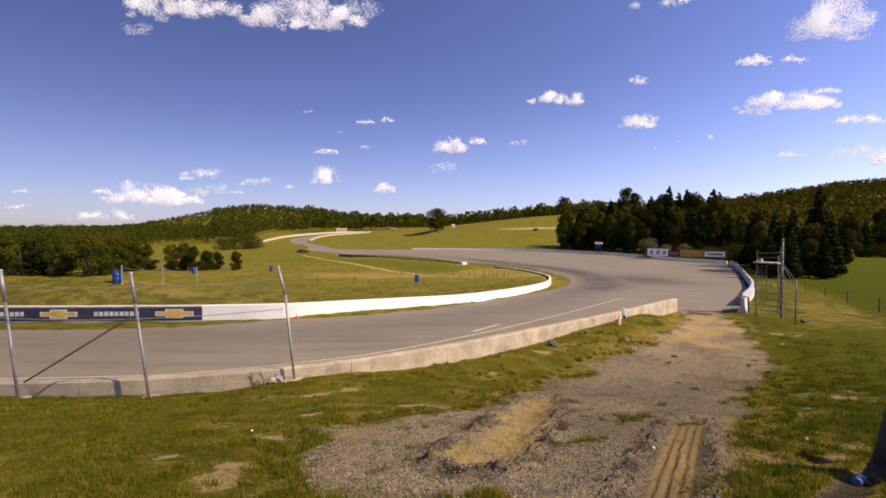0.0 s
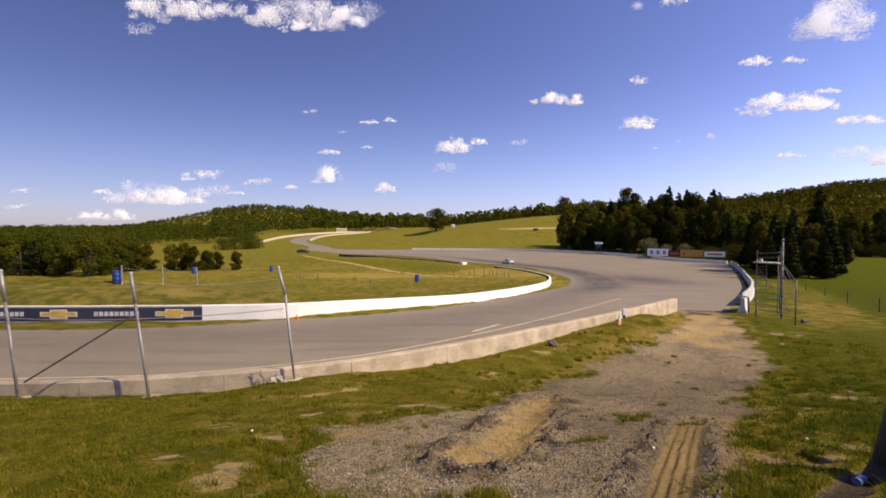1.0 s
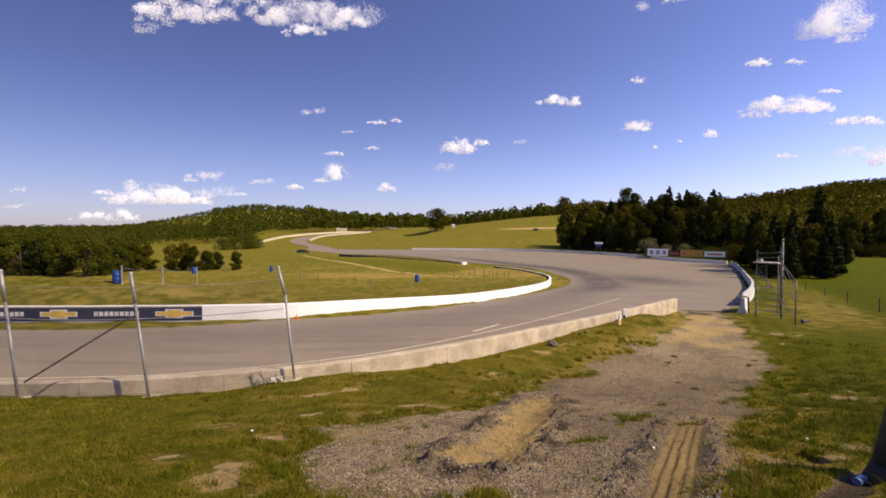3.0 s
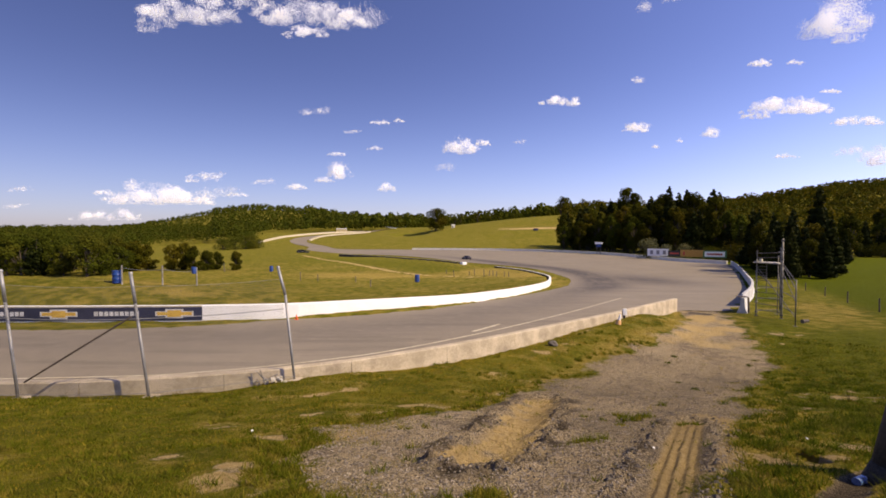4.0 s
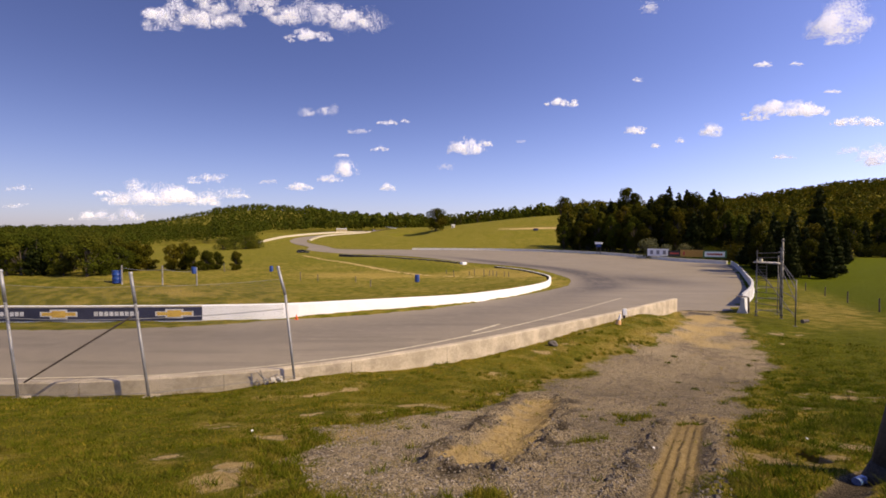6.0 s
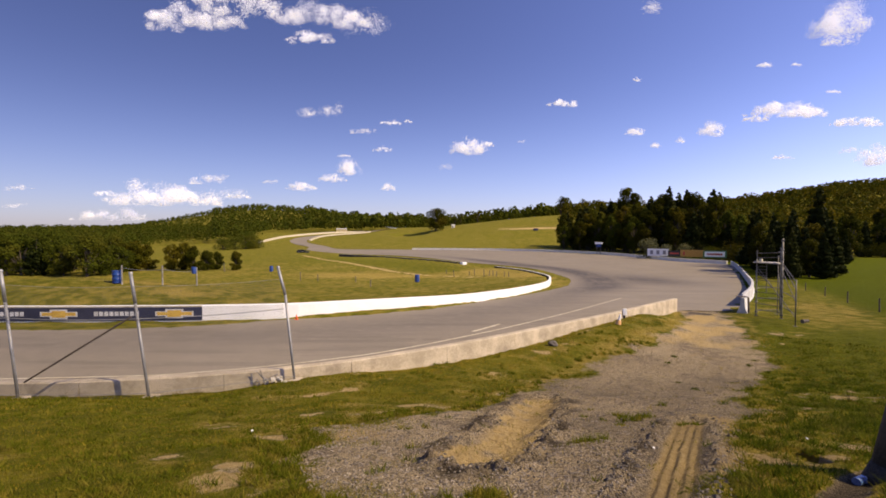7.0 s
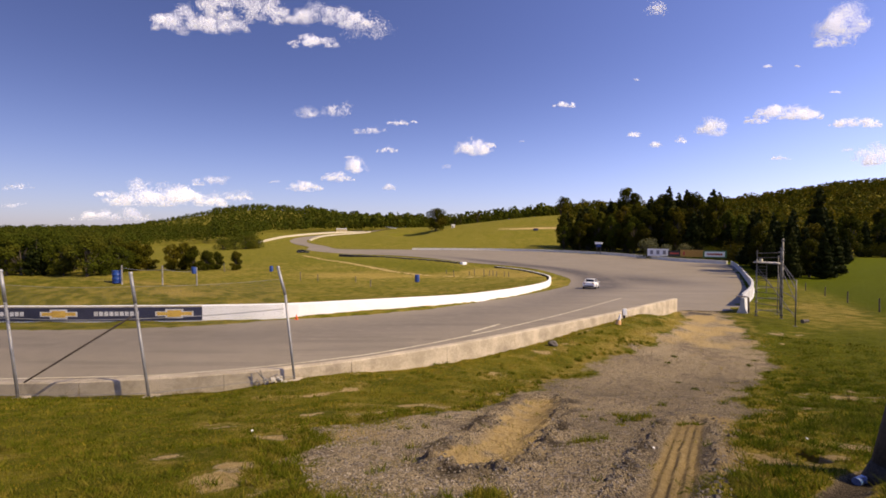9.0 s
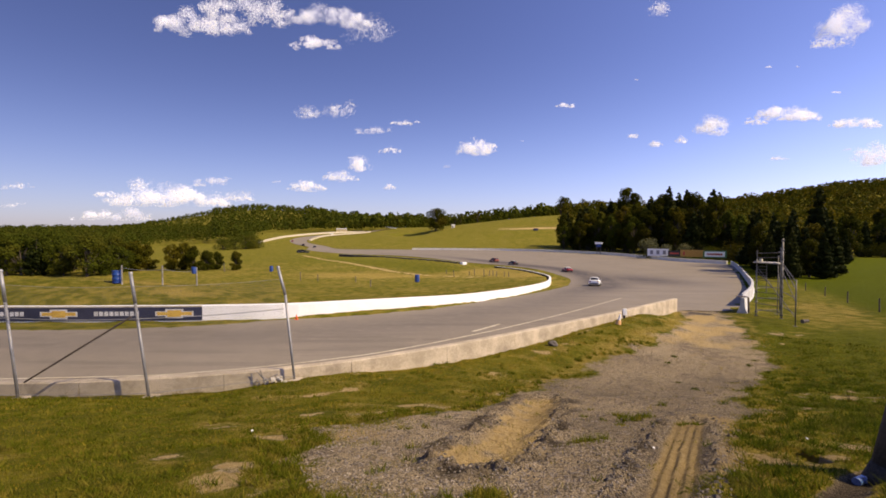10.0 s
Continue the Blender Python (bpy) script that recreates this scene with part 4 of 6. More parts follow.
    part("body", bm, surface("faded_orange", (0.7, 0.35, 0.12), (0.75, 0.45, 0.2), 0.6, 5, 30), root)
    bm = bmesh.new()
    tube(bm, (0, 0, 0.22), (0, 0, 0.5), 0.07, 0.03, 12)
    part("collar", bm, WHITE_WALL, root, "white tip")
    x, y = 4.5, 18.6
    bm = bmesh.new()
    bmesh.ops.create_icosphere(bm, subdivisions=3, radius=0.2)
    for v in bm.verts:
        v.co *= 1 + 0.35 * noise.noise(v.co * 6)
        v.co.z *= 0.7
    me = part("rock", bm, ROCK, None)
    me.matrix_world = pose(x, y, on_ground(x, y) + 0.08)
    tagged(me, "dark rough stone at the foot of the concrete wall", "rock")
    x, y = 21.15, 26.6
    bm = bmesh.new()
    tube(bm, (-0.2, 0, 0), (0.22, 0.1, 0.03), 0.12, 0.08, 10)
    log = part("log", bm, ROCK, None)
    log.matrix_world = pose(x, y, on_ground(x, y) + 0.12)
    tagged(log, "short dark charred log lying in the grass", "log")
    # stump and crushed can by the camera's own bank
    root = thing("tree_stump", pose(4.80, 4.82, on_ground(4.80, 4.82)), "dark leaning tree stump at the edge of the bank", "stump")
    bm = bmesh.new()
    tube(bm, (0, 0, -0.2), (0.05, 0.0, 0.12), 0.30, 0.21, 14)
    tube(bm, (0.05, 0.0, 0.1), (0.24, 0.02, 1.0), 0.21, 0.18, 14)
    part("trunk", bm, BARK, root, smooth=True)
    for x, y in ((-2.93, 6.95), (2.75, 5.9), (5.15, 6.4)):
        bm = bmesh.new()
        box(bm, 0, 0, 0, 0.036, 0.026, 0.006, 0.002, 30)
        scrap = part("paper_scrap", bm, WHITE_WALL, None)
        scrap.matrix_world = pose(x, y, on_ground(x, y) + 0.05, 25, 10, 40)
        tagged(scrap, "tiny crumpled white paper scrap in the grass", "litter")
    x, y = 4.46, 4.82
    root = thing("drink_bottle", pose(x, y, on_ground(x, y) - 0.03, 0, 90, 25), "pale blue plastic drink bottle lying in the grass", "bottle")
    bm = bmesh.new()
    tube(bm, (0, 0, -0.085), (0, 0, 0.05), 0.043, 0.043, 16)
    tube(bm, (0, 0, 0.05), (0, 0, 0.085), 0.043, 0.018, 16)
    part("body", bm, surface("pale_blue_plastic", (0.035, 0.09, 0.26), (0.17, 0.28, 0.50), 0.3, 14, 60), root)
    bm = bmesh.new()
    tube(bm, (0, 0, 0.085), (0, 0, 0.105), 0.019, 0.019, 12)
    part("cap", bm, WHITE_WALL, root, "white screw cap")


build_trackside()


def build_board(x, y, wide, tall, face, bars, label, turn=-32):
    z = on_ground(x, y)
    root = thing("sign_board", pose(x, y, z, 0, 0, turn), label, "sign", "boards behind the far wall")
    bm = bmesh.new()
    box(bm, 0, 0, 1.2 + tall / 2, wide, 0.08, tall, 0.015)
    part("panel", bm, face, root)
    for k, (mat, cx, cz, w, h) in enumerate(bars):
        bm = bmesh.new()
        box(bm, cx * wide, -0.05, 1.2 + cz * tall, w * wide, 0.03, h * tall)
        part("printed_bar", bm, mat, root)
    for s in (-0.4, 0.4):
        bm = bmesh.new()
        box(bm, s * wide, 0.09, 0.6 + tall / 2, 0.1, 0.1, 1.2 + tall)
        part("post", bm, POST_WOOD, root)


def build_far_things():
    red = surface("red_print", (0.45, 0.04, 0.03), (0.55, 0.06, 0.04), 0.5)
    ochre = surface("ochre_print", (0.42, 0.20, 0.03), (0.52, 0.27, 0.05), 0.5)
    green = surface("green_print", (0.03, 0.14, 0.05), (0.05, 0.18, 0.07), 0.5)
    black = surface("black_print", (0.02, 0.018, 0.02), (0.035, 0.03, 0.03), 0.5)
    grey = surface("grey_print", (0.2, 0.2, 0.22), (0.28, 0.28, 0.3), 0.5)
    build_board(68.7, 146.5, 6.2, 2.3, WHITE_WALL, [(grey, c, 0.5, 0.14, 0.55) for c in (-0.3, 0.0, 0.3)], "white advertising board with three grey blocks")
    build_board(72.4, 143.4, 3.6, 1.8, black, [(red, 0.0, 0.55, 0.7, 0.25)], "black advertising board with a red bar")
    build_board(76.1, 139.9, 6.5, 2.1, ochre, [(red, -0.35, 0.5, 0.08, 0.5)], "ochre yellow advertising board")
    build_board(80.2, 135.3, 6.0, 2.1, green, [(WHITE_WALL, 0.0, 0.5, 0.86, 0.72), (red, 0.0, 0.5, 0.66, 0.25)], "white board with a green frame and a red bar")
    # marshal post behind the far wall
    x, y = 62.8, 185.0
    root = thing("marshal_booth", pose(x, y, on_ground(x, y), 0, 0, -20), "small white marshal booth on legs behind the wall", "booth")
    for sx in (-0.7, 0.7):
        for sy in (-0.6, 0.6):
            bm = bmesh.new()
            box(bm, sx, sy, 1.6, 0.16, 0.16, 3.4)
            part("leg", bm, POST_WOOD, root)
    bm = bmesh.new()
    box(bm, 0, 0, 3.6, 1.9, 1.7, 1.2, 0.03)
    part("cabin", bm, BLUE_PLASTIC, root, "blue cabin wall")
    bm = bmesh.new()
    box(bm, 0, 0, 4.5, 2.9, 2.6, 0.7, 0.1)
    part("roof", bm, WHITE_WALL, root, "white roof")
    # low building and small hut far up the slope
    for x, y, w, d, h, mat, label in ((-105, 475, 10, 7, 3.6, surface("cream_wall", (0.55, 0.42, 0.22), (0.68, 0.54, 0.3), 0.8), "small cream-walled building at the forest edge"),
                                      (9, 405, 2.4, 2.4, 1.9, WHITE_WALL, "small white hut on the grassy hill")):
        root = thing("hut", pose(x, y, on_ground(x, y), 0, 0, 8), label, "building")
        bm = bmesh.new()
        box(bm, 0, 0, h / 2, w, d, h + 0.6)
        part("wall", bm, mat, root)
        bm = bmesh.new()
        v = [bm.verts.new(p) for p in [(-w / 2 - 0.3, -d / 2 - 0.3, h), (w / 2 + 0.3, -d / 2 - 0.3, h), (w / 2 + 0.3, d / 2 + 0.3, h), (-w / 2 - 0.3, d / 2 + 0.3, h), (-w / 2 - 0.3, 0, h + 1.1), (w / 2 + 0.3, 0, h + 1.1)]]
        for f in ((0, 1, 5, 4), (2, 3, 4, 5), (0, 4, 3), (1, 2, 5), (0, 3, 2, 1)):
            bm.faces.new([v[i] for i in f])
        part("roof", bm, GREY_WALL, root)
        bm = bmesh.new()
        box(bm, -w * 0.2, -d / 2 - 0.02, 1.0, 0.9, 0.06, 2.0)
        part("door", bm, RUSTY, root)
    x, y = 69, 342
    root = thing("utility_box", pose(x, y, on_ground(x, y), 0, 0, 15), "small dark blue utility box on the hillside", "box")
    bm = bmesh.new()
    box(bm, 0, 0, 0.9, 3.2, 2.0, 1.6, 0.1)
    part("body", bm, NAVY, root)
    # pale kerb wall along the far bend and the white end of the infield wall
    wall_run("wall_bend", [(-129, 322), (-131, 354), (-127, 389), (-98, 454), (-80, 469)], 1.4, 0.6, LINE_PAINT, "long pale sunlit wall along the far bend", 0, 4.0, z_of=lambda x, y: on_ground(x, y))
    wall_run("wall_apex", [(-99.5, 343), (-101.5, 365), (-100.5, 389), (-92, 410), (-70, 440)], 0.9, 1.6, LINE_PAINT, "low pale kerb along the inside of the far bend", 0, 4.0, z_of=lambda x, y: on_ground(x, y))
    bm = bmesh.new()
    box(bm, 0, 0, 0.5, 1.3, 1.2, 1.1, 0.2)
    ob = part("wall_end_block", bm, WHITE_WALL, None)
    ob.matrix_world = pose(5.2, 116.2, float(track_z(116.2)), 0, 0, 30)
    tagged(ob, "white painted block at the infield wall end", "barrier")


build_far_things()


# ------------------------------------------------------------------ trees
def leaf_cards(rng, blobs, count, size, droop=0.0):
    """Many small leaf sprays spread over the skins of some blobs."""
    vol = np.array([b[3] * b[4] * b[5] for b in blobs]) ** (2 / 3)
    pick = rng.choice(len(blobs), count, p=vol / vol.sum())
    b = np.array(blobs)[pick]
    d = rng.normal(size=(count, 3))
    d /= np.linalg.norm(d, axis=1)[:, None]
    rad = (0.55 + 0.5 * rng.random(count) ** 0.6)[:, None]
    c = b[:, :3] + d * b[:, 3:6] * rad
    out = d + rng.normal(scale=0.45, size=(count, 3)) + np.array([0, 0, 0.3 - droop])
    out /= np.linalg.norm(out, axis=1)[:, None]
    side = np.cross(out, rng.normal(size=(count, 3)))
    side /= np.linalg.norm(side, axis=1)[:, None]
    along = np.cross(side, out)
    s = (size * (0.6 + 0.8 * rng.random(count)))[:, None]
    v = np.stack([c - along * s * 0.6 - side * s * 0.2, c - along * s * 0.1 + side * s * 0.5, c + along * s * 0.6 + side * s * 0.15, c + along * s * 0.1 - side * s * 0.45], 1).reshape(-1, 3)
    f = np.arange(count * 4).reshape(-1, 4)
    return v, f


def tree_template(seed, kind, height, spread, material, label, name="tree", cards=900):
    rng = np.random.default_rng(seed)
    root = thing(name, Matrix(), label, "shrub" if kind == "bush" else "tree")
    bm = bmesh.new()
    blobs = []
    if kind == "conifer":
        tube(bm, (0, 0, -0.3), (0, 0, height * 0.96), 0.022 * height, 0.01, 8)
        tiers = 13
        for k in range(tiers):
            u = k / (tiers - 1)
            z, r = height * (0.10 + 0.88 * u), spread * (1 - u) ** 0.8 + 0.12
            n = 6 if u < 0.7 else 3
            for q in range(n):
                w = q * 2 * math.pi / n + rng.random() * 2
                l = r * (0.6 + 0.5 * rng.random())
                blobs.append((math.cos(w) * l * 0.62, math.sin(w) * l * 0.62, z - 0.12 * l, l * 0.5, l * 0.5, height * 0.045))
                if k % 2 == 0:
                    tube(bm, (0, 0, z), (math.cos(w) * l * 0.8, math.sin(w) * l * 0.8, z - 0.1 * l), 0.05, 0.015, 5)
        v, f = leaf_cards(rng, blobs, int(cards * 2.1), 0.046 * height, 0.6)
    else:
        low = 0.0 if kind == "bush" else 0.07
        tube(bm, (0, 0, -0.3), (0.02 * height, 0, height * 0.45), 0.03 * height, 0.018 * height, 9)
        n = 26 if kind == "bush" else 30
        for k in range(n):
            w, u = rng.random() * 2 * math.pi, (k + 0.5) / n
            env = math.sin(math.pi * min(1, 0.14 + u * 0.82)) ** 0.7
            l = spread * env * (0.30 + 0.75 * rng.random())
            z = height * (low + (1 - low) * (0.08 + 0.84 * u))
            p = (math.cos(w) * l, math.sin(w) * l, z)
            r = spread * (0.22 + 0.24 * rng.random()) * (1.3 if kind == "bush" else 1.0)
            blobs.append((*p, r, r, r * 0.75 * max(1.0, height / spread / 3.2)))
            tube(bm, (0, 0, height * (low * 0.8 + 0.3 * u)), p, 0.012 * height, 0.004 * height, 5)
        v, f = leaf_cards(rng, blobs, int(cards * 2.1), 0.018 * height + 0.12)
    part("trunk", bm, BARK, root)
    mesh_ob("crown", v, f, material, root)
    return root


def plant(template, spots, rng):
    """Spreads copies of a tree template; spots are x, y, height factor."""
    for i, (x, y, s) in enumerate(spots):
        w = s * rng.uniform(0.9, 1.15)
        m = Matrix.LocRotScale((x, y, on_ground(x, y) - 0.1), Euler((0, 0, rng.uniform(0, 6.28))), (w, w, s))
        if i == 0:
            template.matrix_world = m
            template.scale = (w, w, s)
            first = m
        else:
            ob = copy_thing(template, Matrix())
            ob.matrix_basis = m


def forest_front(a):
    return float(np.interp(a, [0.25, 0.30, 0.40, 0.57, 0.66, 0.69, 0.72, 0.80, 0.855, 0.87, 0.90, 1.2], [238, 230, 205, 160, 135, 96, 86, 83, 86, 112, 165, 150]))


def build_trees():
    rng = random.Random(11)
    kinds = [tree_template(1, "broad", 17, 3.8, LEAF_DARK, "tall dark green deciduous tree in the forest edge", cards=2200),
             tree_template(2, "broad", 18.5, 3.5, LEAF_DARK, "tall dark green deciduous tree in the forest edge", cards=2200),
             tree_template(3, "conifer", 17.5, 3.7, NEEDLES, "tall dark spruce in the forest edge", cards=1300),
             tree_template(4, "conifer", 15.5, 3.2, NEEDLES, "tall dark spruce in the forest edge", cards=1200),
             tree_template(10, "broad", 16, 3.7, LEAF_MID, "sunlit olive green deciduous tree in the forest edge", cards=2200)]
    spots = [[] for _ in kinds]
    a = 0.262
    while a < 1.12:
        front = forest_front(a)
        close = 0.66 < a < 0.88
        for row, back in enumerate((0, 5, 11, 19) if close else (0, 11, 26)):
            y = front + back + rng.uniform(-3, 3)
            aa = a + rng.uniform(-0.012, 0.012)
            k = rng.choices(range(5), (1, 1, 4, 4, 0) if close else (2, 2, 5, 5, 0) if row == 0 and a > 0.55 else (3, 3, 3, 3, 3 if a < 0.6 else 1.5))[0]
            top = np.interp(a, [0.26, 0.36, 0.5, 0.62, 0.67, 0.70, 0.80, 0.86, 0.9, 1.1], [1.26, 1.46, 1.44, 1.0, 0.86, 0.66, 0.68, 0.72, 0.85, 0.9])
            spots[k].append((aa * y, y, float(top) * rng.uniform(0.8, 1.18) * ((0.8 if close else 0.68) if row == 0 else 0.92 if row == 1 else 1.08)))
        a += (3.4 if close else 5.0) / front
    # old spruces that stand clear of the canopy
    for aa, y, s in ((0.400, 232, 1.45), (0.452, 214, 1.5), (0.492, 190, 1.62), (0.512, 196, 1.5), (0.530, 192, 1.55), (0.588, 180, 1.5), (0.600, 184, 1.45), (0.345, 246, 1.4), (0.300, 250, 1.3), (0.818, 112, 1.15)):
        spots[2 + (int(y) % 2)].append((aa * y, y, s))
    for t, s in zip(kinds, spots):
        plant(t, s, rng)
    # the wood's skirt of shrubs, pale willow by the boards
    bush = tree_template(5, "bush", 4.2, 2.5, LEAF_DARK, "low dark shrub at the forest edge", "shrub", 500)
    plant(bush, [(a * (forest_front(a) - 3), forest_front(a) - 3 + rng.uniform(-2, 2), rng.uniform(0.7, 1.5)) for a in np.arange(0.29, 1.1, 0.028) if not 0.67 < a < 0.88], rng)
    willow = tree_template(6, "bush", 5.6, 2.4, PALE_LEAF, "pale silvery willow shrub behind the boards", "shrub", 700)
    plant(willow, [(68.6, 153.2, 1.25), (74.2, 152.5, 0.9), (78.6, 149.2, 0.95)], rng)
    hedge = tree_template(7, "bush", 4.0, 2.7, LEAF_MID, "yellow-green shrub behind the boards", "shrub", 500)
    plant(hedge, [(83, 143, 1.1), (86.4, 140.4, 1.0), (90.2, 138.4, 0.8), (94.5, 136.4, 0.9)], rng)
    # lone tree on the hill and its small neighbours on the crest
    lone = tree_template(8, "broad", 19.5, 9.0, LEAF_DARK, "lone round-crowned tree on the grassy hill", cards=5200)
    plant(lone, [(-6.2, 394, 1.0)], rng)
    crest = tree_template(9, "broad", 12.8, 3.5, LEAF_DARK, "slim tree on the crest of the hill", cards=700)
    plant(crest, [(17, 446, 0.8), (35, 466, 0.95), (12, 466, 0.6), (116, 452, 1.5), (121, 456, 1.35), (135, 446, 1.2)], rng)
    # left: trees and round bushes behind the infield knoll
    left = [tree_template(21, "broad", 7.2, 2.9, LEAF_MID, "green deciduous tree behind the infield", cards=1700),
            tree_template(22, "broad", 7.8, 3.1, LEAF_MID, "green deciduous tree behind the infield", cards=1700),
            tree_template(23, "conifer", 7.0, 2.3, NEEDLES, "young dark spruce behind the infield", cards=800)]
    spots = [[] for _ in left]
    for a in np.arange(-1.12, -0.68, 0.03):
        for y in (92, 104, 124):
            y = y + rng.uniform(-4, 4)
            size = rng.uniform(0.85, 1.12) * (0.78 if a > -0.76 else 1.0)
            spots[rng.choices(range(3), (3, 3, 1))[0]].append(((a + rng.uniform(-0.02, 0.02)) * y, y, size * (1.0 if y < 112 else 1.15)))
    for t, s in zip(left, spots):
        plant(t, s, rng)
    round_bush = tree_template(24, "bush", 5.9, 1.75, LEAF_DARK, "round dark bush on the infield grass", "bush", 1500)
    plant(round_bush, [(a * y, y, s) for a, y, s in ((-0.672, 101, 1.2), (-0.645, 104, 1.05), (-0.592, 103, 1.05), (-0.565, 104, 1.1), (-0.543, 102, 1.0), (-0.516, 103, 0.8), (-0.494, 105, 0.75), (-0.452, 103, 0.78), (-0.70, 99, 1.1))], rng)
    yellow = tree_template(25, "bush", 6.0, 3.8, LEAF_MID, "yellow-green bush beside the far bend", "bush", 1500)
    plant(yellow, [(-0.415 * 256, 256, 1.3), (-0.43 * 250, 250, 1.5), (-0.455 * 243, 243, 1.2), (-0.48 * 232, 232, 1.0), (-0.402 * 265, 265, 0.9)], rng)


def build_far_woods():
    """Distant wooded ridges: thousands of small crowns joined into one sheet of forest."""
    rng = np.random.default_rng(5)
    trees = []
    y = 140.0
    while y < 1350:
        for a in np.arange(-1.25, 1.25, 0.0125 if y < 700 else 0.011):
            aa, yy = a + rng.uniform(-0.006, 0.006), y * (1 + rng.uniform(-0.015, 0.015))
            front = np.interp(aa, [-1.3, -0.70, -0.62, -0.42, -0.36, -0.25, -0.08, -0.04, 0.0, 0.12, 0.24, 0.3, 0.4, 0.6, 0.8, 1.2], [148, 150, 290, 330, 466, 502, 520, 594, 608, 594, 540, 310, 290, 230, 205, 243])
            if yy > front and not (yy > 185 and yy < 300 and rng.random() < 0.6):
                trees.append((aa * yy, yy, rng.uniform(9.5, 16) * (rng.uniform(0.65, 1.4) if yy < 300 else 1.0) * (0.54 if aa < -0.45 and yy < 300 else 0.64 if aa < -0.5 else 0.95 if aa < -0.3 else 1.3 if aa < -0.2 else 1.62 if aa < -0.03 else 1.35 if aa < 0.27 else 0.95)))
        y *= 1.034
    trees = np.array(trees)
    gz = ground_z(trees[:, 0], trees[:, 1])
    v, east = [], []
    for pick, per, lo, hi in ((trees[:, 1] < 300, 104, 0.016, 0.038), ((trees[:, 1] >= 300) & (trees[:, 1] < 480), 62, 0.028, 0.060), (trees[:, 1] >= 480, 28, 0.046, 0.10)):
        t, g = trees[pick], gz[pick]
        n = len(t)
        idx = np.repeat(np.arange(n), per)
        h = t[idx, 2]
        d = rng.normal(size=(n * per, 3))
        d /= np.linalg.norm(d, axis=1)[:, None]
        d[:, 2] = np.abs(d[:, 2]) * 1.1 - 0.25
        shape = np.repeat(rng.uniform(0.24, 0.42, n), per) * rng.uniform(0.75, 1.05, n * per)
        c = np.stack([t[idx, 0] + d[:, 0] * h * shape, t[idx, 1] + d[:, 1] * h * shape, g[idx] + h * (0.45 + 0.5 * d[:, 2])], 1)
        out = d + rng.normal(scale=0.5, size=d.shape)
        out /= np.linalg.norm(out, axis=1)[:, None]
        side = np.cross(out, rng.normal(size=d.shape))
        side /= np.linalg.norm(side, axis=1)[:, None]
        up = np.cross(side, out)
        s = (h * rng.uniform(lo, hi, n * per))[:, None]
        v.append(np.stack([c - side * s - up * s * 0.7, c + side * s * 0.8 - up * s, c + side * s + up * s * 0.8, c - side * s * 0.7 + up * s], 1))
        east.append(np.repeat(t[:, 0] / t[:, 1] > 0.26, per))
    v, east = np.concatenate(v), np.concatenate(east)
    # right of the bearing the same woods take the darker, shaded leaf colour
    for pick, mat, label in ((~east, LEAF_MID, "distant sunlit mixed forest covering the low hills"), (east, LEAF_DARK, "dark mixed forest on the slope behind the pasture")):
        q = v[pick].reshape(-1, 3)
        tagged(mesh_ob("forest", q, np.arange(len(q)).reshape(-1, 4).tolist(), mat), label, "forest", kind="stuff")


build_trees()
build_far_woods()


# ------------------------------------------------------------------ turf and stones near the camera
def build_grass():
    rng = np.random.default_rng(8)
    n = 560000
    r = 3.0 * (28 / 3.0) ** rng.random(n)
    w = np.radians(rng.uniform(-47, 47, n))
    x, y = r * np.sin(w), r * np.cos(w)
    keep = (drive_mask(x, y) + 0.35 * wavy(x, y, 3.5, 7) + 0.25 * rng.normal(size=n) < 0.42) & (np.where(x > -5, turf_gap(x, y), 0) + 0.35 * rng.normal(size=n) < 0.7) & (grassless(x, y) + 0.15 * rng.normal(size=n) < 0.4) & (bare_patch(x, y) + 0.22 * rng.normal(size=n) < 0.34) & (inside_road(x, y) < -0.3) & (path_distance(x, y, NEAR_WALL) > 0.25)
    x, y, r = x[keep], y[keep], r[keep]
    z = ground_z(x, y)
    n = len(x)
    tall = rng.uniform(0.008, 0.032, n) * (1 + 0.6 * np.clip(wavy(x, y, 2.2, 3), -0.6, 1)) * (1 + r / 40)
    rim = drive_mask(x, y)
    rank = (rng.random(n) < 0.9 * ease(-0.2, 0.5, wavy(x, y, 2.3, 1.0))) & (x > 0.42 * y + 0.8) & (rim < 0.03)
    tall = tall * np.where(rank, 2.3, 1.0)
    ang = rng.uniform(0, 2 * np.pi, n)
    wide = 0.0016 + 0.00062 * r
    lean = rng.normal(scale=0.8, size=(n, 2)) * tall[:, None]
    base = np.stack([x, y, z - 0.01], 1)
    side = np.stack([np.cos(ang) * wide, np.sin(ang) * wide, 0 * x], 1)
    tip = base + np.stack([lean[:, 0], lean[:, 1], tall + 0.01], 1)
    v = np.stack([base - side, base + side, tip], 1)
    # the strip below the wall and the rim of the drive are half dried out
    share = 0.10 + 0.80 * np.exp(-(path_distance(x, y, NEAR_WALL) / 4.0) ** 2) * ease(-6, 0, x) + 0.4 * (rim > 0.03) + 0.25 * ease(0.2, 0.8, wavy(x, y, 1.6, 6))
    straw = (rng.random(n) < share) & ~rank
    for pick, mat, label in ((rank, SHADED_WEED_BLADE, "rank weeds, coloured dark for shade, on the rough bank"), (~straw & ~rank, BLADE, "short patchy green turf on the bank"), (straw, STRAW_BLADE, "half-dry yellowed turf below the wall and along the drive")):
        q = v[pick].reshape(-1, 3)
        tagged(mesh_ob("grass", q, np.arange(len(q)).reshape(-1, 3).tolist(), mat), label, "grass", kind="stuff")


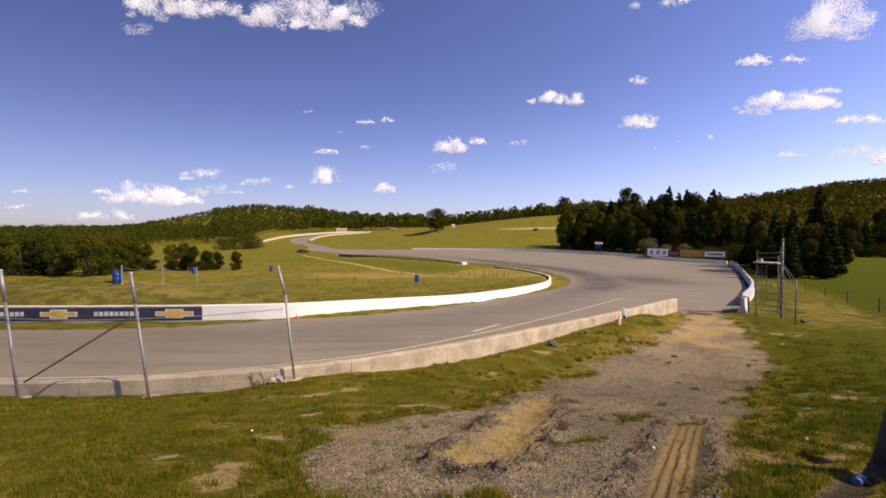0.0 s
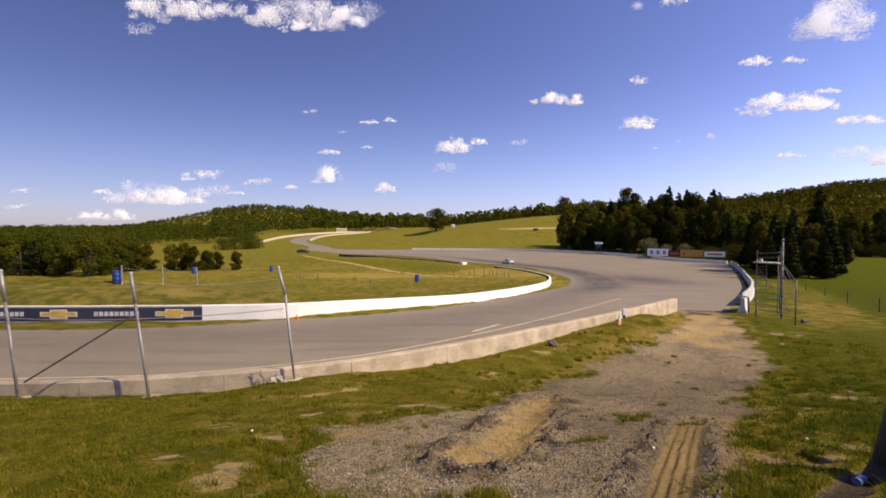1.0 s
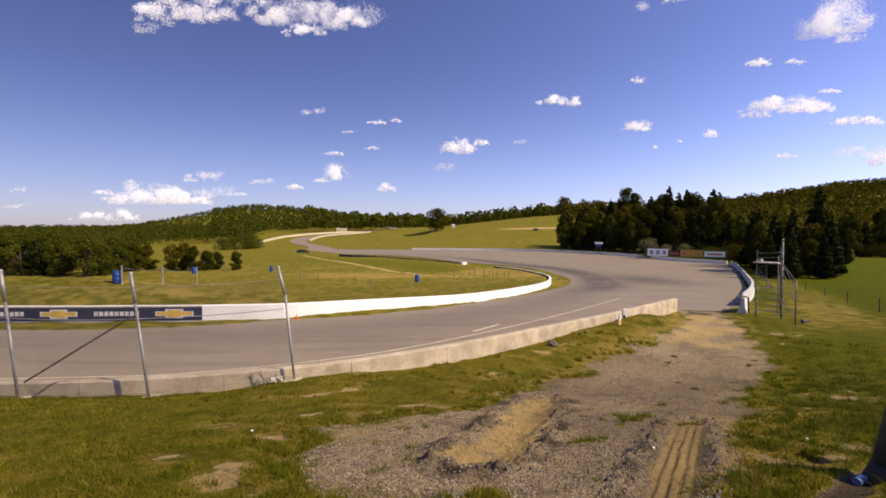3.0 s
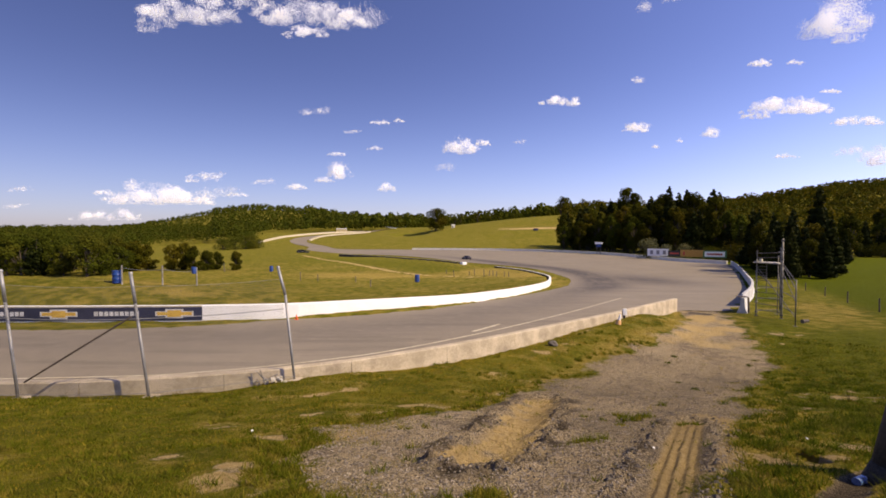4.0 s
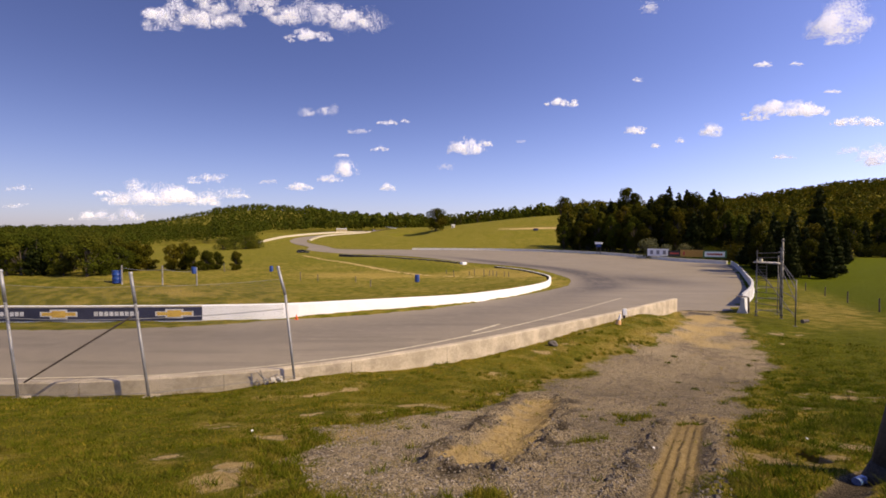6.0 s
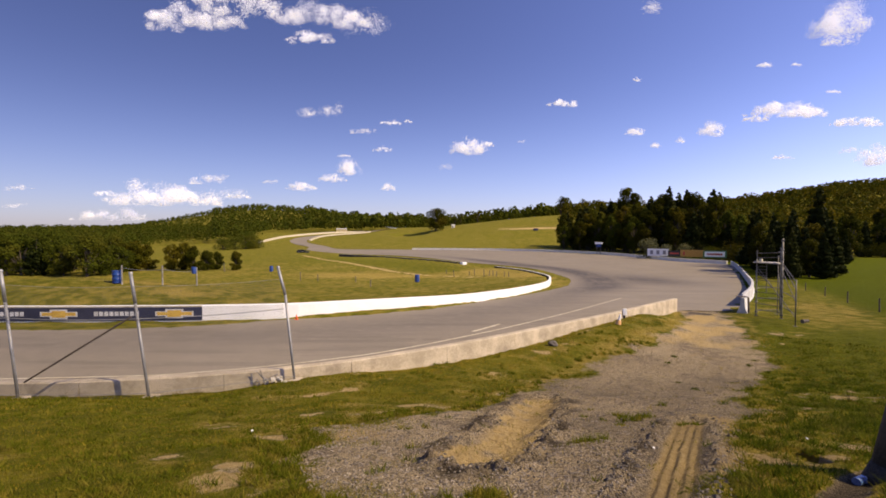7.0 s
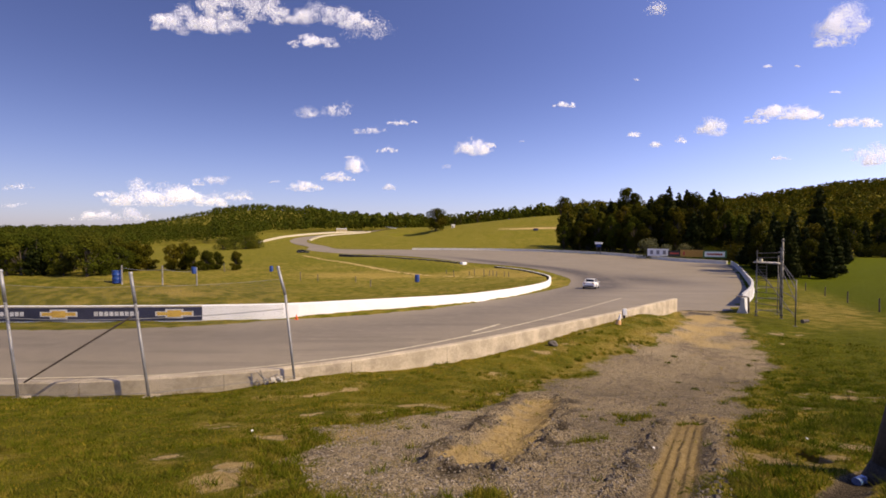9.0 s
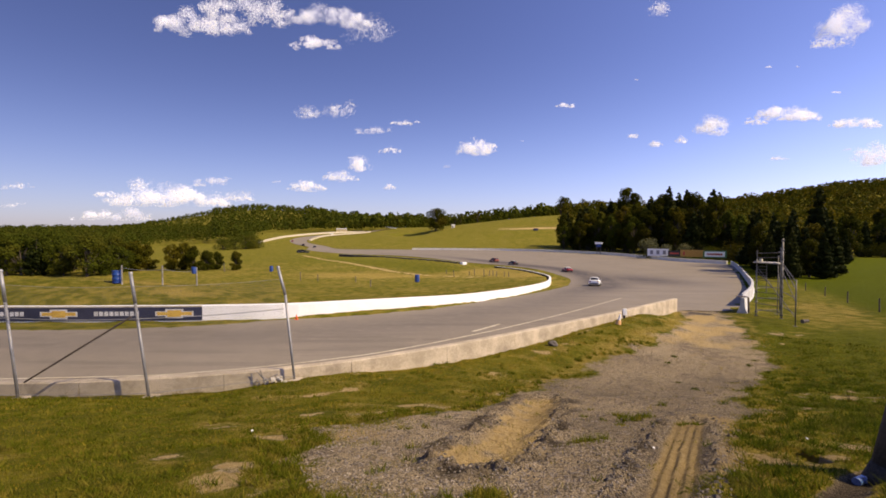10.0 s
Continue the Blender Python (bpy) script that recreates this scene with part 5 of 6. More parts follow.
def build_stones():
    rng = np.random.default_rng(9)
    ico = np.array([(0, 0, 1), (0.9, 0, 0.2), (-0.3, 0.85, 0.15), (-0.4, -0.8, 0.25), (0.2, 0.3, -0.9)])
    tri = np.array([(0, 1, 2), (0, 2, 3), (0, 3, 1), (4, 2, 1), (4, 3, 2), (4, 1, 3)])
    for name, count, lo, hi, mat, label in (("gravel", 15000, 0.006, 0.024, surface("gravel_stone", (0.085, 0.072, 0.062), (0.36, 0.30, 0.23), 0.9, 9, 60), "loose grey gravel on the drive"),
                                            ("clods", 1700, 0.008, 0.05, ROCK, "dark clods of earth thrown up beside the ruts")):
        r = 3.2 * (20 / 3.2) ** rng.random(count * 4)
        w = np.radians(rng.uniform(-30, 44, count * 4))
        x, y = r * np.sin(w), r * np.cos(w)
        m = drive_mask(x, y)
        if name == "clods":
            a = np.abs(path_distance(x, y, RUT_A))
            b = np.abs(path_distance(x, y, RUT_B))
            keep = ((np.abs(a - 0.58) < 0.19) | (np.abs(b - 0.45) < 0.13)) & (rng.random(len(x)) < 0.8)
        else:
            a, b = np.abs(path_distance(x, y, RUT_A)), np.abs(path_distance(x, y, RUT_B))
            keep = (m > 0.5) & (a > 0.45) & (b > 0.25)
        x, y = x[keep][:count], y[keep][:count]
        z = ground_z(x, y) + rut_depth(x, y)[0] * drive_mask(x, y)
        s = rng.uniform(lo, hi, len(x)) ** 1.0
        t = rng.uniform(0, 6.28, len(x))
        c, q = np.cos(t)[:, None], np.sin(t)[:, None]
        px, py = ico[:, 0] * c - ico[:, 1] * q, ico[:, 0] * q + ico[:, 1] * c
        v = np.stack([x[:, None] + px * s[:, None], y[:, None] + py * s[:, None], z[:, None] + ico[:, 2] * s[:, None] * 0.7], -1).reshape(-1, 3)
        f = (np.arange(len(x))[:, None, None] * 5 + tri).reshape(-1, 3)
        tagged(mesh_ob(name, v, f.tolist(), mat), label, name, kind="stuff")


def build_tufts():
    """Coarser tussocks along the edges of the drive and on the rough ground beside it."""
    rng = np.random.default_rng(12)
    n = 9000
    r = 3.4 * (22 / 3.4) ** rng.random(n)
    w = np.radians(rng.uniform(-46, 46, n))
    x, y = r * np.sin(w), r * np.cos(w)
    m = drive_mask(x, y)
    want = np.where((m > 0.04) & (m < 0.5), 0.8, np.where(m <= 0.04, np.where(x > 0.3 * y, 0.6, 0.12), 0.010))
    want = np.where((np.abs(path_distance(x, y, RUT_A)) < 0.5) | (np.abs(path_distance(x, y, RUT_B)) < 0.35) | (bare_patch(x, y) > 0.4) | (grassless(x, y) > 0.1), 0, want)
    keep = (rng.random(n) < want) & (path_distance(x, y, NEAR_WALL) > 0.3) & (inside_road(x, y) < -0.3)
    x, y = x[keep], y[keep]
    for cx, cy, r0, many in ((3.45, 8.15, 0.30, 16), (2.05, 6.4, 0.16, 9), (4.0, 7.6, 0.2, 6), (0.0, 4.2, 0.22, 8)):
        x, y = np.append(x, cx + rng.normal(scale=r0, size=many)), np.append(y, cy + rng.normal(scale=r0 * 0.6, size=many))
    per = 22
    k = len(x) * per
    bx, by = np.repeat(x, per) + rng.normal(scale=0.05, size=k), np.repeat(y, per) + rng.normal(scale=0.05, size=k)
    z = ground_z(bx, by)
    tall = np.repeat(rng.uniform(0.05, 0.13, len(x)) * np.where(x > 0.3 * y, 1.15, 1.0), per) * rng.uniform(0.5, 1.1, k)
    ang = rng.uniform(0, 2 * np.pi, k)
    wide = 0.004 + 0.0008 * np.hypot(bx, by)
    lean = rng.normal(scale=0.6, size=(k, 2)) * tall[:, None]
    base = np.stack([bx, by, z - 0.01], 1)
    side = np.stack([np.cos(ang) * wide, np.sin(ang) * wide, 0 * bx], 1)
    tip = base + np.stack([lean[:, 0], lean[:, 1], tall], 1)
    v = np.stack([base - side, base + side, tip], 1)
    rank = np.repeat((rng.random(len(x)) < 0.75) & (x > 0.42 * y + 0.8), per)
    for pick, mat, label in ((~rank, BLADE, "ragged tussocks of half-dry grass"), (rank, SHADED_WEED_BLADE, "rank tussocks, coloured dark for shade, on the rough bank")):
        q = v[pick].reshape(-1, 3)
        tagged(mesh_ob("tussocks", q, np.arange(len(q)).reshape(-1, 3).tolist(), mat), label, "grass", kind="stuff")


build_grass()
build_tufts()
build_stones()


# ------------------------------------------------------------------ clouds
def cloud_place(a, b, d=3200.0):
    """A far place in the sky: a to the right and b up, per unit of depth."""
    return Vector((EYE[0] + a * d, EYE[1] + d, EYE[2] + b * d))


CLOUDS = []
CLOUD_LABELS = dict(heap="heaped bright white cumulus cloud", puff="small bright white cumulus cloud", wisp="thin frayed wisp of white cloud")


def build_cloud(kind, start, end, tall, cover):
    """A body of many tiny flakes of vapour, dense in its billows and frayed at the rim, drifting from start to end; each is a place to the right and up and the
    width, per unit of depth. It nears or recedes as it seems to grow or shrink."""
    seed = len(CLOUDS)
    rng = np.random.default_rng(seed + 140)
    wide = max(start[2], end[2])
    slim = max(min(start[2], end[2]), 0.17 * wide)
    near = min(3000.0, 4700.0 * slim / wide)
    W, T, grain = wide * near, tall * near, near * 0.00085
    d0, d1 = near * wide / max(start[2], slim), near * wide / max(end[2], slim)
    root = thing("cloud", Matrix.Translation(cloud_place(start[0], start[1], d0)), CLOUD_LABELS[kind], "cloud", "drifting clouds")
    n = int(10 + 9 * W / T)
    u = rng.uniform(-1, 1, n)
    hump = (1 - u * u) ** 0.6 * rng.uniform(0.5, 1.0, n)
    r = T * rng.uniform(0.16, 0.30, n) * (0.38 + 0.75 * hump)
    c = np.stack([u * (W / 2 - 0.7 * r), rng.uniform(-0.35, 0.35, n) * T, T * (-0.30 + rng.uniform(0.0, 0.62, n) * hump)], 1)
    if kind == "wisp":
        r = T * rng.uniform(0.10, 0.30, n)
        c[:, 2] = T * rng.uniform(-0.3, 0.3, n) + 0.12 * c[:, 0]
    count = int(3.2 * min(cover, 1.0) * W * T / grain ** 2 / 4)
    pick = rng.choice(n, count, p=r ** 2 / (r ** 2).sum())
    d = rng.normal(size=(count, 3))
    d /= np.linalg.norm(d, axis=1)[:, None]
    rad = rng.random(count) ** 0.45 * 0.95 + np.abs(rng.normal(scale=0.16 if kind != "wisp" else 0.5, size=count))
    p = c[pick] + d * (r[pick] * rad)[:, None] * np.array([1.35, 1.0, 1.0])
    p[:, 2] = np.where(p[:, 2] < -0.34 * T, -0.34 * T + 0.35 * (p[:, 2] + 0.34 * T), p[:, 2])
    # eddies tear gaps into the rim
    tear = np.array([noise.fractal(Vector((q[0], q[1], q[2])) * (2.6 / T) + Vector((seed * 7.3, 0, 0)), 0.8, 2.1, 4) for q in p])
    p, d = (q[tear > -0.75 + (0.62 if kind != "wisp" else 0.45) * rad] for q in (p, d))
    count = len(p)
    out = d + rng.normal(scale=0.45, size=(count, 3))
    out /= np.linalg.norm(out, axis=1)[:, None]
    side = np.cross(out, rng.normal(size=(count, 3)))
    side /= np.linalg.norm(side, axis=1)[:, None]
    up = np.cross(side, out)
    g = (grain * rng.uniform(0.6, 1.25, count))[:, None]
    v = np.stack([p - side * g, p - up * g, p + side * g, p + up * g], 1).reshape(-1, 3)
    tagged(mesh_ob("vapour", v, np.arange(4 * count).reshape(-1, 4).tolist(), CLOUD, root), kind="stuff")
    CLOUDS.append((root, (start[0], start[1], d0), (end[0], end[1], d1), 6))


def build_clouds():
    build_cloud("heap", (-0.568, 0.495, 0.234), (-0.517, 0.455, 0.203), 0.071, 0.75)
    build_cloud("wisp", (-0.657, 0.440, 0.054), (-0.599, 0.450, 0.037), 0.027, 0.35)
    build_cloud("heap", (-0.308, 0.481, 0.289), (-0.241, 0.471, 0.185), 0.081, 0.8)
    build_cloud("heap", (-0.311, 0.452, 0.099), (-0.277, 0.412, 0.113), 0.034, 0.8)
    build_cloud("heap", (-0.471, 0.545, 0.185), (-0.419, 0.486, 0.197), 0.074, 0.75)
    build_cloud("wisp", (-0.175, 0.486, 0.074), (-0.157, 0.443, 0.086), 0.057, 0.3)
    build_cloud("heap", (0.822, 0.462, 0.158), (0.849, 0.452, 0.103), 0.113, 1.3)
    build_cloud("wisp", (0.894, 0.424, 0.049), (0.843, 0.414, 0.094), 0.027, 0.55)
    build_cloud("heap", (0.670, 0.377, 0.076), (0.702, 0.361, 0.015), 0.028, 1.1)
    build_cloud("puff", (0.755, 0.379, 0.059), (0.764, 0.361, 0.010), 0.022, 0.6)
    build_cloud("heap", (0.745, 0.291, 0.222), (0.739, 0.262, 0.166), 0.057, 1.3)
    build_cloud("puff", (0.826, 0.311, 0.062), (0.848, 0.307, 0.022), 0.016, 0.9)
    build_cloud("puff", (0.674, 0.267, 0.079), (0.677, 0.244, 0.057), 0.022, 0.7)
    build_cloud("heap", (0.245, 0.296, 0.133), (0.264, 0.279, 0.047), 0.037, 1.2)
    build_cloud("heap", (0.423, 0.248, 0.081), (0.411, 0.214, 0.025), 0.044, 0.9)
    build_cloud("puff", (0.421, 0.334, 0.049), (0.417, 0.334, 0.010), 0.025, 0.6)
    build_cloud("heap", (0.901, 0.250, 0.116), (0.894, 0.242, 0.128), 0.028, 1.1)
    build_cloud("heap", (0.017, 0.196, 0.076), (0.071, 0.192, 0.079), 0.052, 1.2)
    build_cloud("puff", (0.075, 0.204, 0.039), (0.103, 0.194, 0.030), 0.022, 0.9)
    build_cloud("wisp", (0.000, 0.143, 0.052), (0.007, 0.146, 0.015), 0.032, 0.25)
    build_cloud("heap", (-0.253, 0.131, 0.054), (-0.180, 0.155, 0.047), 0.054, 1.1)
    build_cloud("puff", (-0.334, 0.103, 0.027), (-0.296, 0.105, 0.094), 0.030, 0.8)
    build_cloud("puff", (-0.280, 0.114, 0.020), (-0.221, 0.127, 0.079), 0.030, 0.7)
    build_cloud("puff", (-0.253, 0.180, 0.059), (-0.198, 0.166, 0.020), 0.015, 0.7)
    build_cloud("puff", (-0.126, 0.103, 0.047), (-0.115, 0.104, 0.025), 0.030, 0.9)
    build_cloud("heap", (-0.633, 0.088, 0.212), (-0.599, 0.085, 0.253), 0.067, 0.9)
    build_cloud("heap", (-0.594, 0.087, 0.099), (-0.567, 0.093, 0.081), 0.059, 1.2)
    build_cloud("heap", (-0.736, 0.043, 0.148), (-0.712, 0.044, 0.172), 0.037, 0.8)
    build_cloud("wisp", (-0.530, 0.130, 0.081), (-0.505, 0.114, 0.069), 0.025, 0.5)
    build_cloud("puff", (-0.741, 0.094, 0.044), (-0.734, 0.088, 0.052), 0.020, 0.6)
    build_cloud("puff", (-0.449, 0.092, 0.037), (-0.441, 0.080, 0.064), 0.018, 0.5)
    build_cloud("wisp", (-0.407, 0.115, 0.062), (-0.361, 0.114, 0.017), 0.017, 0.5)
    build_cloud("wisp", (-0.514, 0.094, 0.099), (-0.472, 0.077, 0.111), 0.030, 0.35)
    build_cloud("puff", (-0.170, 0.190, 0.027), (-0.115, 0.183, 0.054), 0.017, 0.55)
    build_cloud("puff", (-0.167, 0.244, 0.042), (-0.090, 0.242, 0.049), 0.015, 0.6)
    build_cloud("puff", (-0.121, 0.248, 0.032), (-0.056, 0.243, 0.015), 0.014, 0.6)
    build_cloud("wisp", (-0.292, 0.265, 0.022), (-0.255, 0.264, 0.123), 0.027, 0.5)
    build_cloud("wisp", (-0.225, 0.221, 0.012), (-0.152, 0.224, 0.076), 0.016, 0.5)
    build_cloud("heap", (0.945, 0.169, 0.054), (0.930, 0.175, 0.071), 0.067, 1.1)
    build_cloud("wisp", (0.883, 0.177, 0.079), (0.875, 0.183, 0.017), 0.030, 0.5)
    build_cloud("puff", (0.754, 0.174, 0.067), (0.727, 0.165, 0.044), 0.015, 0.7)
    build_cloud("puff", (0.577, 0.211, 0.015), (0.580, 0.237, 0.079), 0.057, 0.8)
    build_cloud("puff", (0.460, 0.187, 0.007), (0.461, 0.199, 0.027), 0.022, 0.8)
    build_cloud("puff", (0.509, 0.202, 0.006), (0.516, 0.205, 0.025), 0.020, 0.7)
    build_cloud("wisp", (0.166, 0.199, 0.037), (0.172, 0.202, 0.007), 0.015, 0.35)
    build_cloud("wisp", (0.498, 0.498, 0.074), (0.492, 0.519, 0.044), 0.022, 0.5)
    build_cloud("wisp", (0.410, 0.491, 0.022), (0.462, 0.485, 0.042), 0.032, 0.5)
    build_cloud("wisp", (-0.913, 0.094, 0.049), (-0.925, 0.104, 0.062), 0.015, 0.25)
    build_cloud("wisp", (-0.926, 0.060, 0.054), (-0.936, 0.063, 0.049), 0.010, 0.3)


build_clouds()


# ------------------------------------------------------------------ cars
def loft(bm, sections):
    """Joins closed sections (lists of points) into a skin with capped ends."""
    loops = [[bm.verts.new(p) for p in s] for s in sections]
    m = len(loops[0])
    for p, q in zip(loops[:-1], loops[1:]):
        for k in range(m):
            bm.faces.new((p[k], p[(k + 1) % m], q[(k + 1) % m], q[k]))
    bm.faces.new(loops[0][::-1])
    bm.faces.new(loops[-1])
    return bm


BODY_SHAPES = {
    # stations from tail to nose: share of length, half width, floor, belt height
    "coupe": ([(0.0, 0.72, 0.42, 0.78), (0.02, 0.84, 0.30, 0.90), (0.12, 0.93, 0.20, 0.96), (0.30, 0.95, 0.17, 0.95), (0.50, 0.93, 0.16, 0.90), (0.68, 0.94, 0.17, 0.86), (0.86, 0.92, 0.20, 0.76), (0.96, 0.80, 0.24, 0.64), (1.0, 0.62, 0.32, 0.54)],
              [(0.13, 0.60, 0.96), (0.30, 0.58, 1.22), (0.46, 0.58, 1.27), (0.53, 0.60, 1.24), (0.70, 0.66, 0.88)]),
    "hatch": ([(0.0, 0.74, 0.40, 0.86), (0.02, 0.82, 0.30, 0.98), (0.12, 0.85, 0.22, 1.0), (0.30, 0.86, 0.19, 0.98), (0.50, 0.86, 0.18, 0.95), (0.70, 0.85, 0.19, 0.92), (0.88, 0.83, 0.22, 0.82), (0.97, 0.74, 0.26, 0.70), (1.0, 0.60, 0.34, 0.60)],
              [(0.02, 0.66, 1.0), (0.10, 0.62, 1.34), (0.30, 0.60, 1.43), (0.50, 0.60, 1.42), (0.58, 0.62, 1.34), (0.72, 0.70, 0.94)]),
    "roadster": ([(0.0, 0.66, 0.42, 0.72), (0.02, 0.78, 0.30, 0.84), (0.12, 0.83, 0.22, 0.88), (0.30, 0.84, 0.18, 0.87), (0.50, 0.84, 0.17, 0.84), (0.70, 0.84, 0.18, 0.80), (0.88, 0.80, 0.21, 0.70), (0.97, 0.70, 0.26, 0.58), (1.0, 0.52, 0.34, 0.50)],
                 [(0.20, 0.56, 0.87), (0.26, 0.54, 1.14), (0.42, 0.54, 1.20), (0.48, 0.55, 1.17), (0.60, 0.62, 0.83)]),
    "sedan": ([(0.0, 0.74, 0.42, 0.86), (0.02, 0.84, 0.30, 0.96), (0.12, 0.87, 0.22, 0.99), (0.30, 0.88, 0.19, 0.97), (0.50, 0.88, 0.18, 0.94), (0.70, 0.87, 0.19, 0.91), (0.88, 0.85, 0.22, 0.82), (0.97, 0.76, 0.26, 0.70), (1.0, 0.62, 0.34, 0.60)],
              [(0.14, 0.64, 0.98), (0.26, 0.60, 1.33), (0.42, 0.59, 1.40), (0.54, 0.60, 1.38), (0.70, 0.68, 0.92)]),
}


def build_car(shape, length, paint, label, stripe=None, roof=None, wing=False, panel_at=0.45, size=1.0):
    root = thing("race_car", Matrix(), label, "car", "cars on the track")
    root.scale = (size,) * 3
    stations, cabin = BODY_SHAPES[shape]
    half = length / 2
    wheel_r = 0.31
    axles = (0.19 * length - half, 0.80 * length - half)
    bm = bmesh.new()
    secs = []
    for u, w, lo, hi in stations:
        x = u * length - half
        secs.append([(x, -w * 0.86, lo), (x, -w, lo + 0.10), (x, -w, lo + 0.62 * (hi - lo)), (x, -w * 0.93, hi - 0.05), (x, -w * 0.74, hi), (x, 0, hi + 0.025),
                     (x, w * 0.74, hi), (x, w * 0.93, hi - 0.05), (x, w, lo + 0.62 * (hi - lo)), (x, w, lo + 0.10), (x, w * 0.86, lo)])
    loft(bm, secs)
    body = part("body", bm, paint, root, smooth=True)
    wide = max(s[1] for s in stations)
    # glasshouse, with a painted roof on top
    bm = bmesh.new()
    secs = [[(u * length - half, -w - 0.14 * (1.3 - min(h, 1.3)), min(h, 1.0) - 0.08), (u * length - half, -w, h), (u * length - half, 0, h + 0.02), (u * length - half, w, h),
             (u * length - half, w + 0.14 * (1.3 - min(h, 1.3)), min(h, 1.0) - 0.08)] for u, w, h in cabin]
    loft(bm, secs)
    glass = part("window", bm, GLASS, root, "dark tinted glass", True)
    bm = bmesh.new()
    loft(bm, [[(u * length - half, -w * 0.98, h - 0.01), (u * length - half, -w * 0.9, h + 0.025), (u * length - half, w * 0.9, h + 0.025), (u * length - half, w * 0.98, h - 0.01)] for u, w, h in cabin[1:-1]])
    part("roof", bm, roof or paint, root, smooth=True)
    for side in (-1, 1):
        for (u0, w0, h0), (u1, w1, h1) in ((cabin[0], cabin[1]), (cabin[-2], cabin[-1])):
            bm = bmesh.new()
            tube(bm, (u0 * length - half, side * w0, h0), (u1 * length - half, side * w1, h1), 0.035, 0.035, 6)
            part("pillar", bm, roof or paint, root)
        for ax in axles:
            wheel = new("wheel")
            wheel.parent = root
            wheel.matrix_basis = pose(ax, side * (wide - 0.10), wheel_r)
            bm = bmesh.new()
            tube(bm, (0, -0.11, 0), (0, 0.11, 0), wheel_r, wheel_r, 22)
            bmesh.ops.bevel(bm, geom=[e for e in bm.edges if len(e.link_faces) == 2 and e.calc_face_angle(0) > 1.0], offset=0.03, segments=2, affect="EDGES")
            part("tyre", bm, RUBBER, wheel, smooth=True)
            bm = bmesh.new()
            tube(bm, (0, side * 0.10, 0), (0, side * 0.122, 0), 0.20, 0.185, 18)
            for k in range(5):
                w = k * 2 * math.pi / 5
                tube(bm, (0, side * 0.125, 0), (0.17 * math.cos(w), side * 0.125, 0.17 * math.sin(w)), 0.03, 0.022, 6)
            part("rim", bm, RIM, wheel)
            # black disc stands in for the shade of the open wheel well
            bm = bmesh.new()
            tube(bm, (ax, side * (wide - 0.16), wheel_r + 0.02), (ax, side * (wide + 0.006), wheel_r + 0.02), wheel_r + 0.055, wheel_r + 0.055, 22)
            part("wheel_well_disc", bm, BLACK_TRIM, root)
        bm = bmesh.new()
        box(bm, cabin[-1][0] * length - half - 0.12, side * (wide + 0.04), 0.95, 0.14, 0.16, 0.11, 0.03)
        part("mirror", bm, paint, root)
        bm = bmesh.new()
        box(bm, half - 0.10 - 0.03 * length, side * (stations[-2][1] - 0.2), stations[-2][3] - 0.08, 0.16, 0.26, 0.12, 0.03)
        part("headlight", bm, CLEAR_LENS, root)
        bm = bmesh.new()
        box(bm, -half + 0.04, side * (stations[0][1] - 0.14), stations[0][3] - 0.06, 0.10, 0.28, 0.12, 0.02)
        part("tail_light", bm, RED_LENS, root)
        bm = bmesh.new()
        tube(bm, (panel_at * length - half, side * (wide - 0.06), 0.60), (panel_at * length - half, side * (wide + 0.012), 0.60), 0.16, 0.16, 16)
        part("number_panel", bm, ROUNDEL, root, "plain white door roundel")
    for x, z, w in ((half - 0.06, 0.36, stations[-1][1] * 1.5), (-half + 0.06, 0.42, stations[0][1] * 1.7)):
        bm = bmesh.new()
        box(bm, x, 0, z, 0.14, w, 0.14, 0.04)
        part("bumper", bm, BLACK_TRIM, root)
    bm = bmesh.new()
    tube(bm, (-half + 0.10, -0.4, 0.26), (-half - 0.05, -0.4, 0.26), 0.04, 0.04, 10)
    part("exhaust", bm, RIM, root)
    if stripe:
        bm = bmesh.new()
        for side in (-1, 1):
            box(bm, 0.02 * length, side * (wide + 0.002), 0.42, 0.52 * length, 0.012, 0.12)
        part("side_stripe", bm, stripe, root, "contrasting side stripe")
    if wing:
        bm = bmesh.new()
        box(bm, -half + 0.14, 0, stations[1][3] + 0.22, 0.26, 1.4, 0.03, 0.01)
        part("rear_wing", bm, paint, root)
        for side in (-0.5, 0.5):
            bm = bmesh.new()
            box(bm, -half + 0.16, side, stations[1][3] + 0.10, 0.14, 0.03, 0.24)
            part("wing_post", bm, BLACK_TRIM, root)
    return root


PAINTS = {k: paint_mat(k + "_car_paint", c) for k, c in dict(
    white=(0.72, 0.72, 0.70), black=(0.012, 0.013, 0.014), navy=(0.006, 0.008, 0.022), grey=(0.035, 0.033, 0.03), blue=(0.014, 0.020, 0.075),
    red=(0.28, 0.015, 0.022), maroon=(0.12, 0.02, 0.025), orange=(0.24, 0.05, 0.02), silver=(0.42, 0.42, 0.43), slate=(0.012, 0.014, 0.030)).items()}

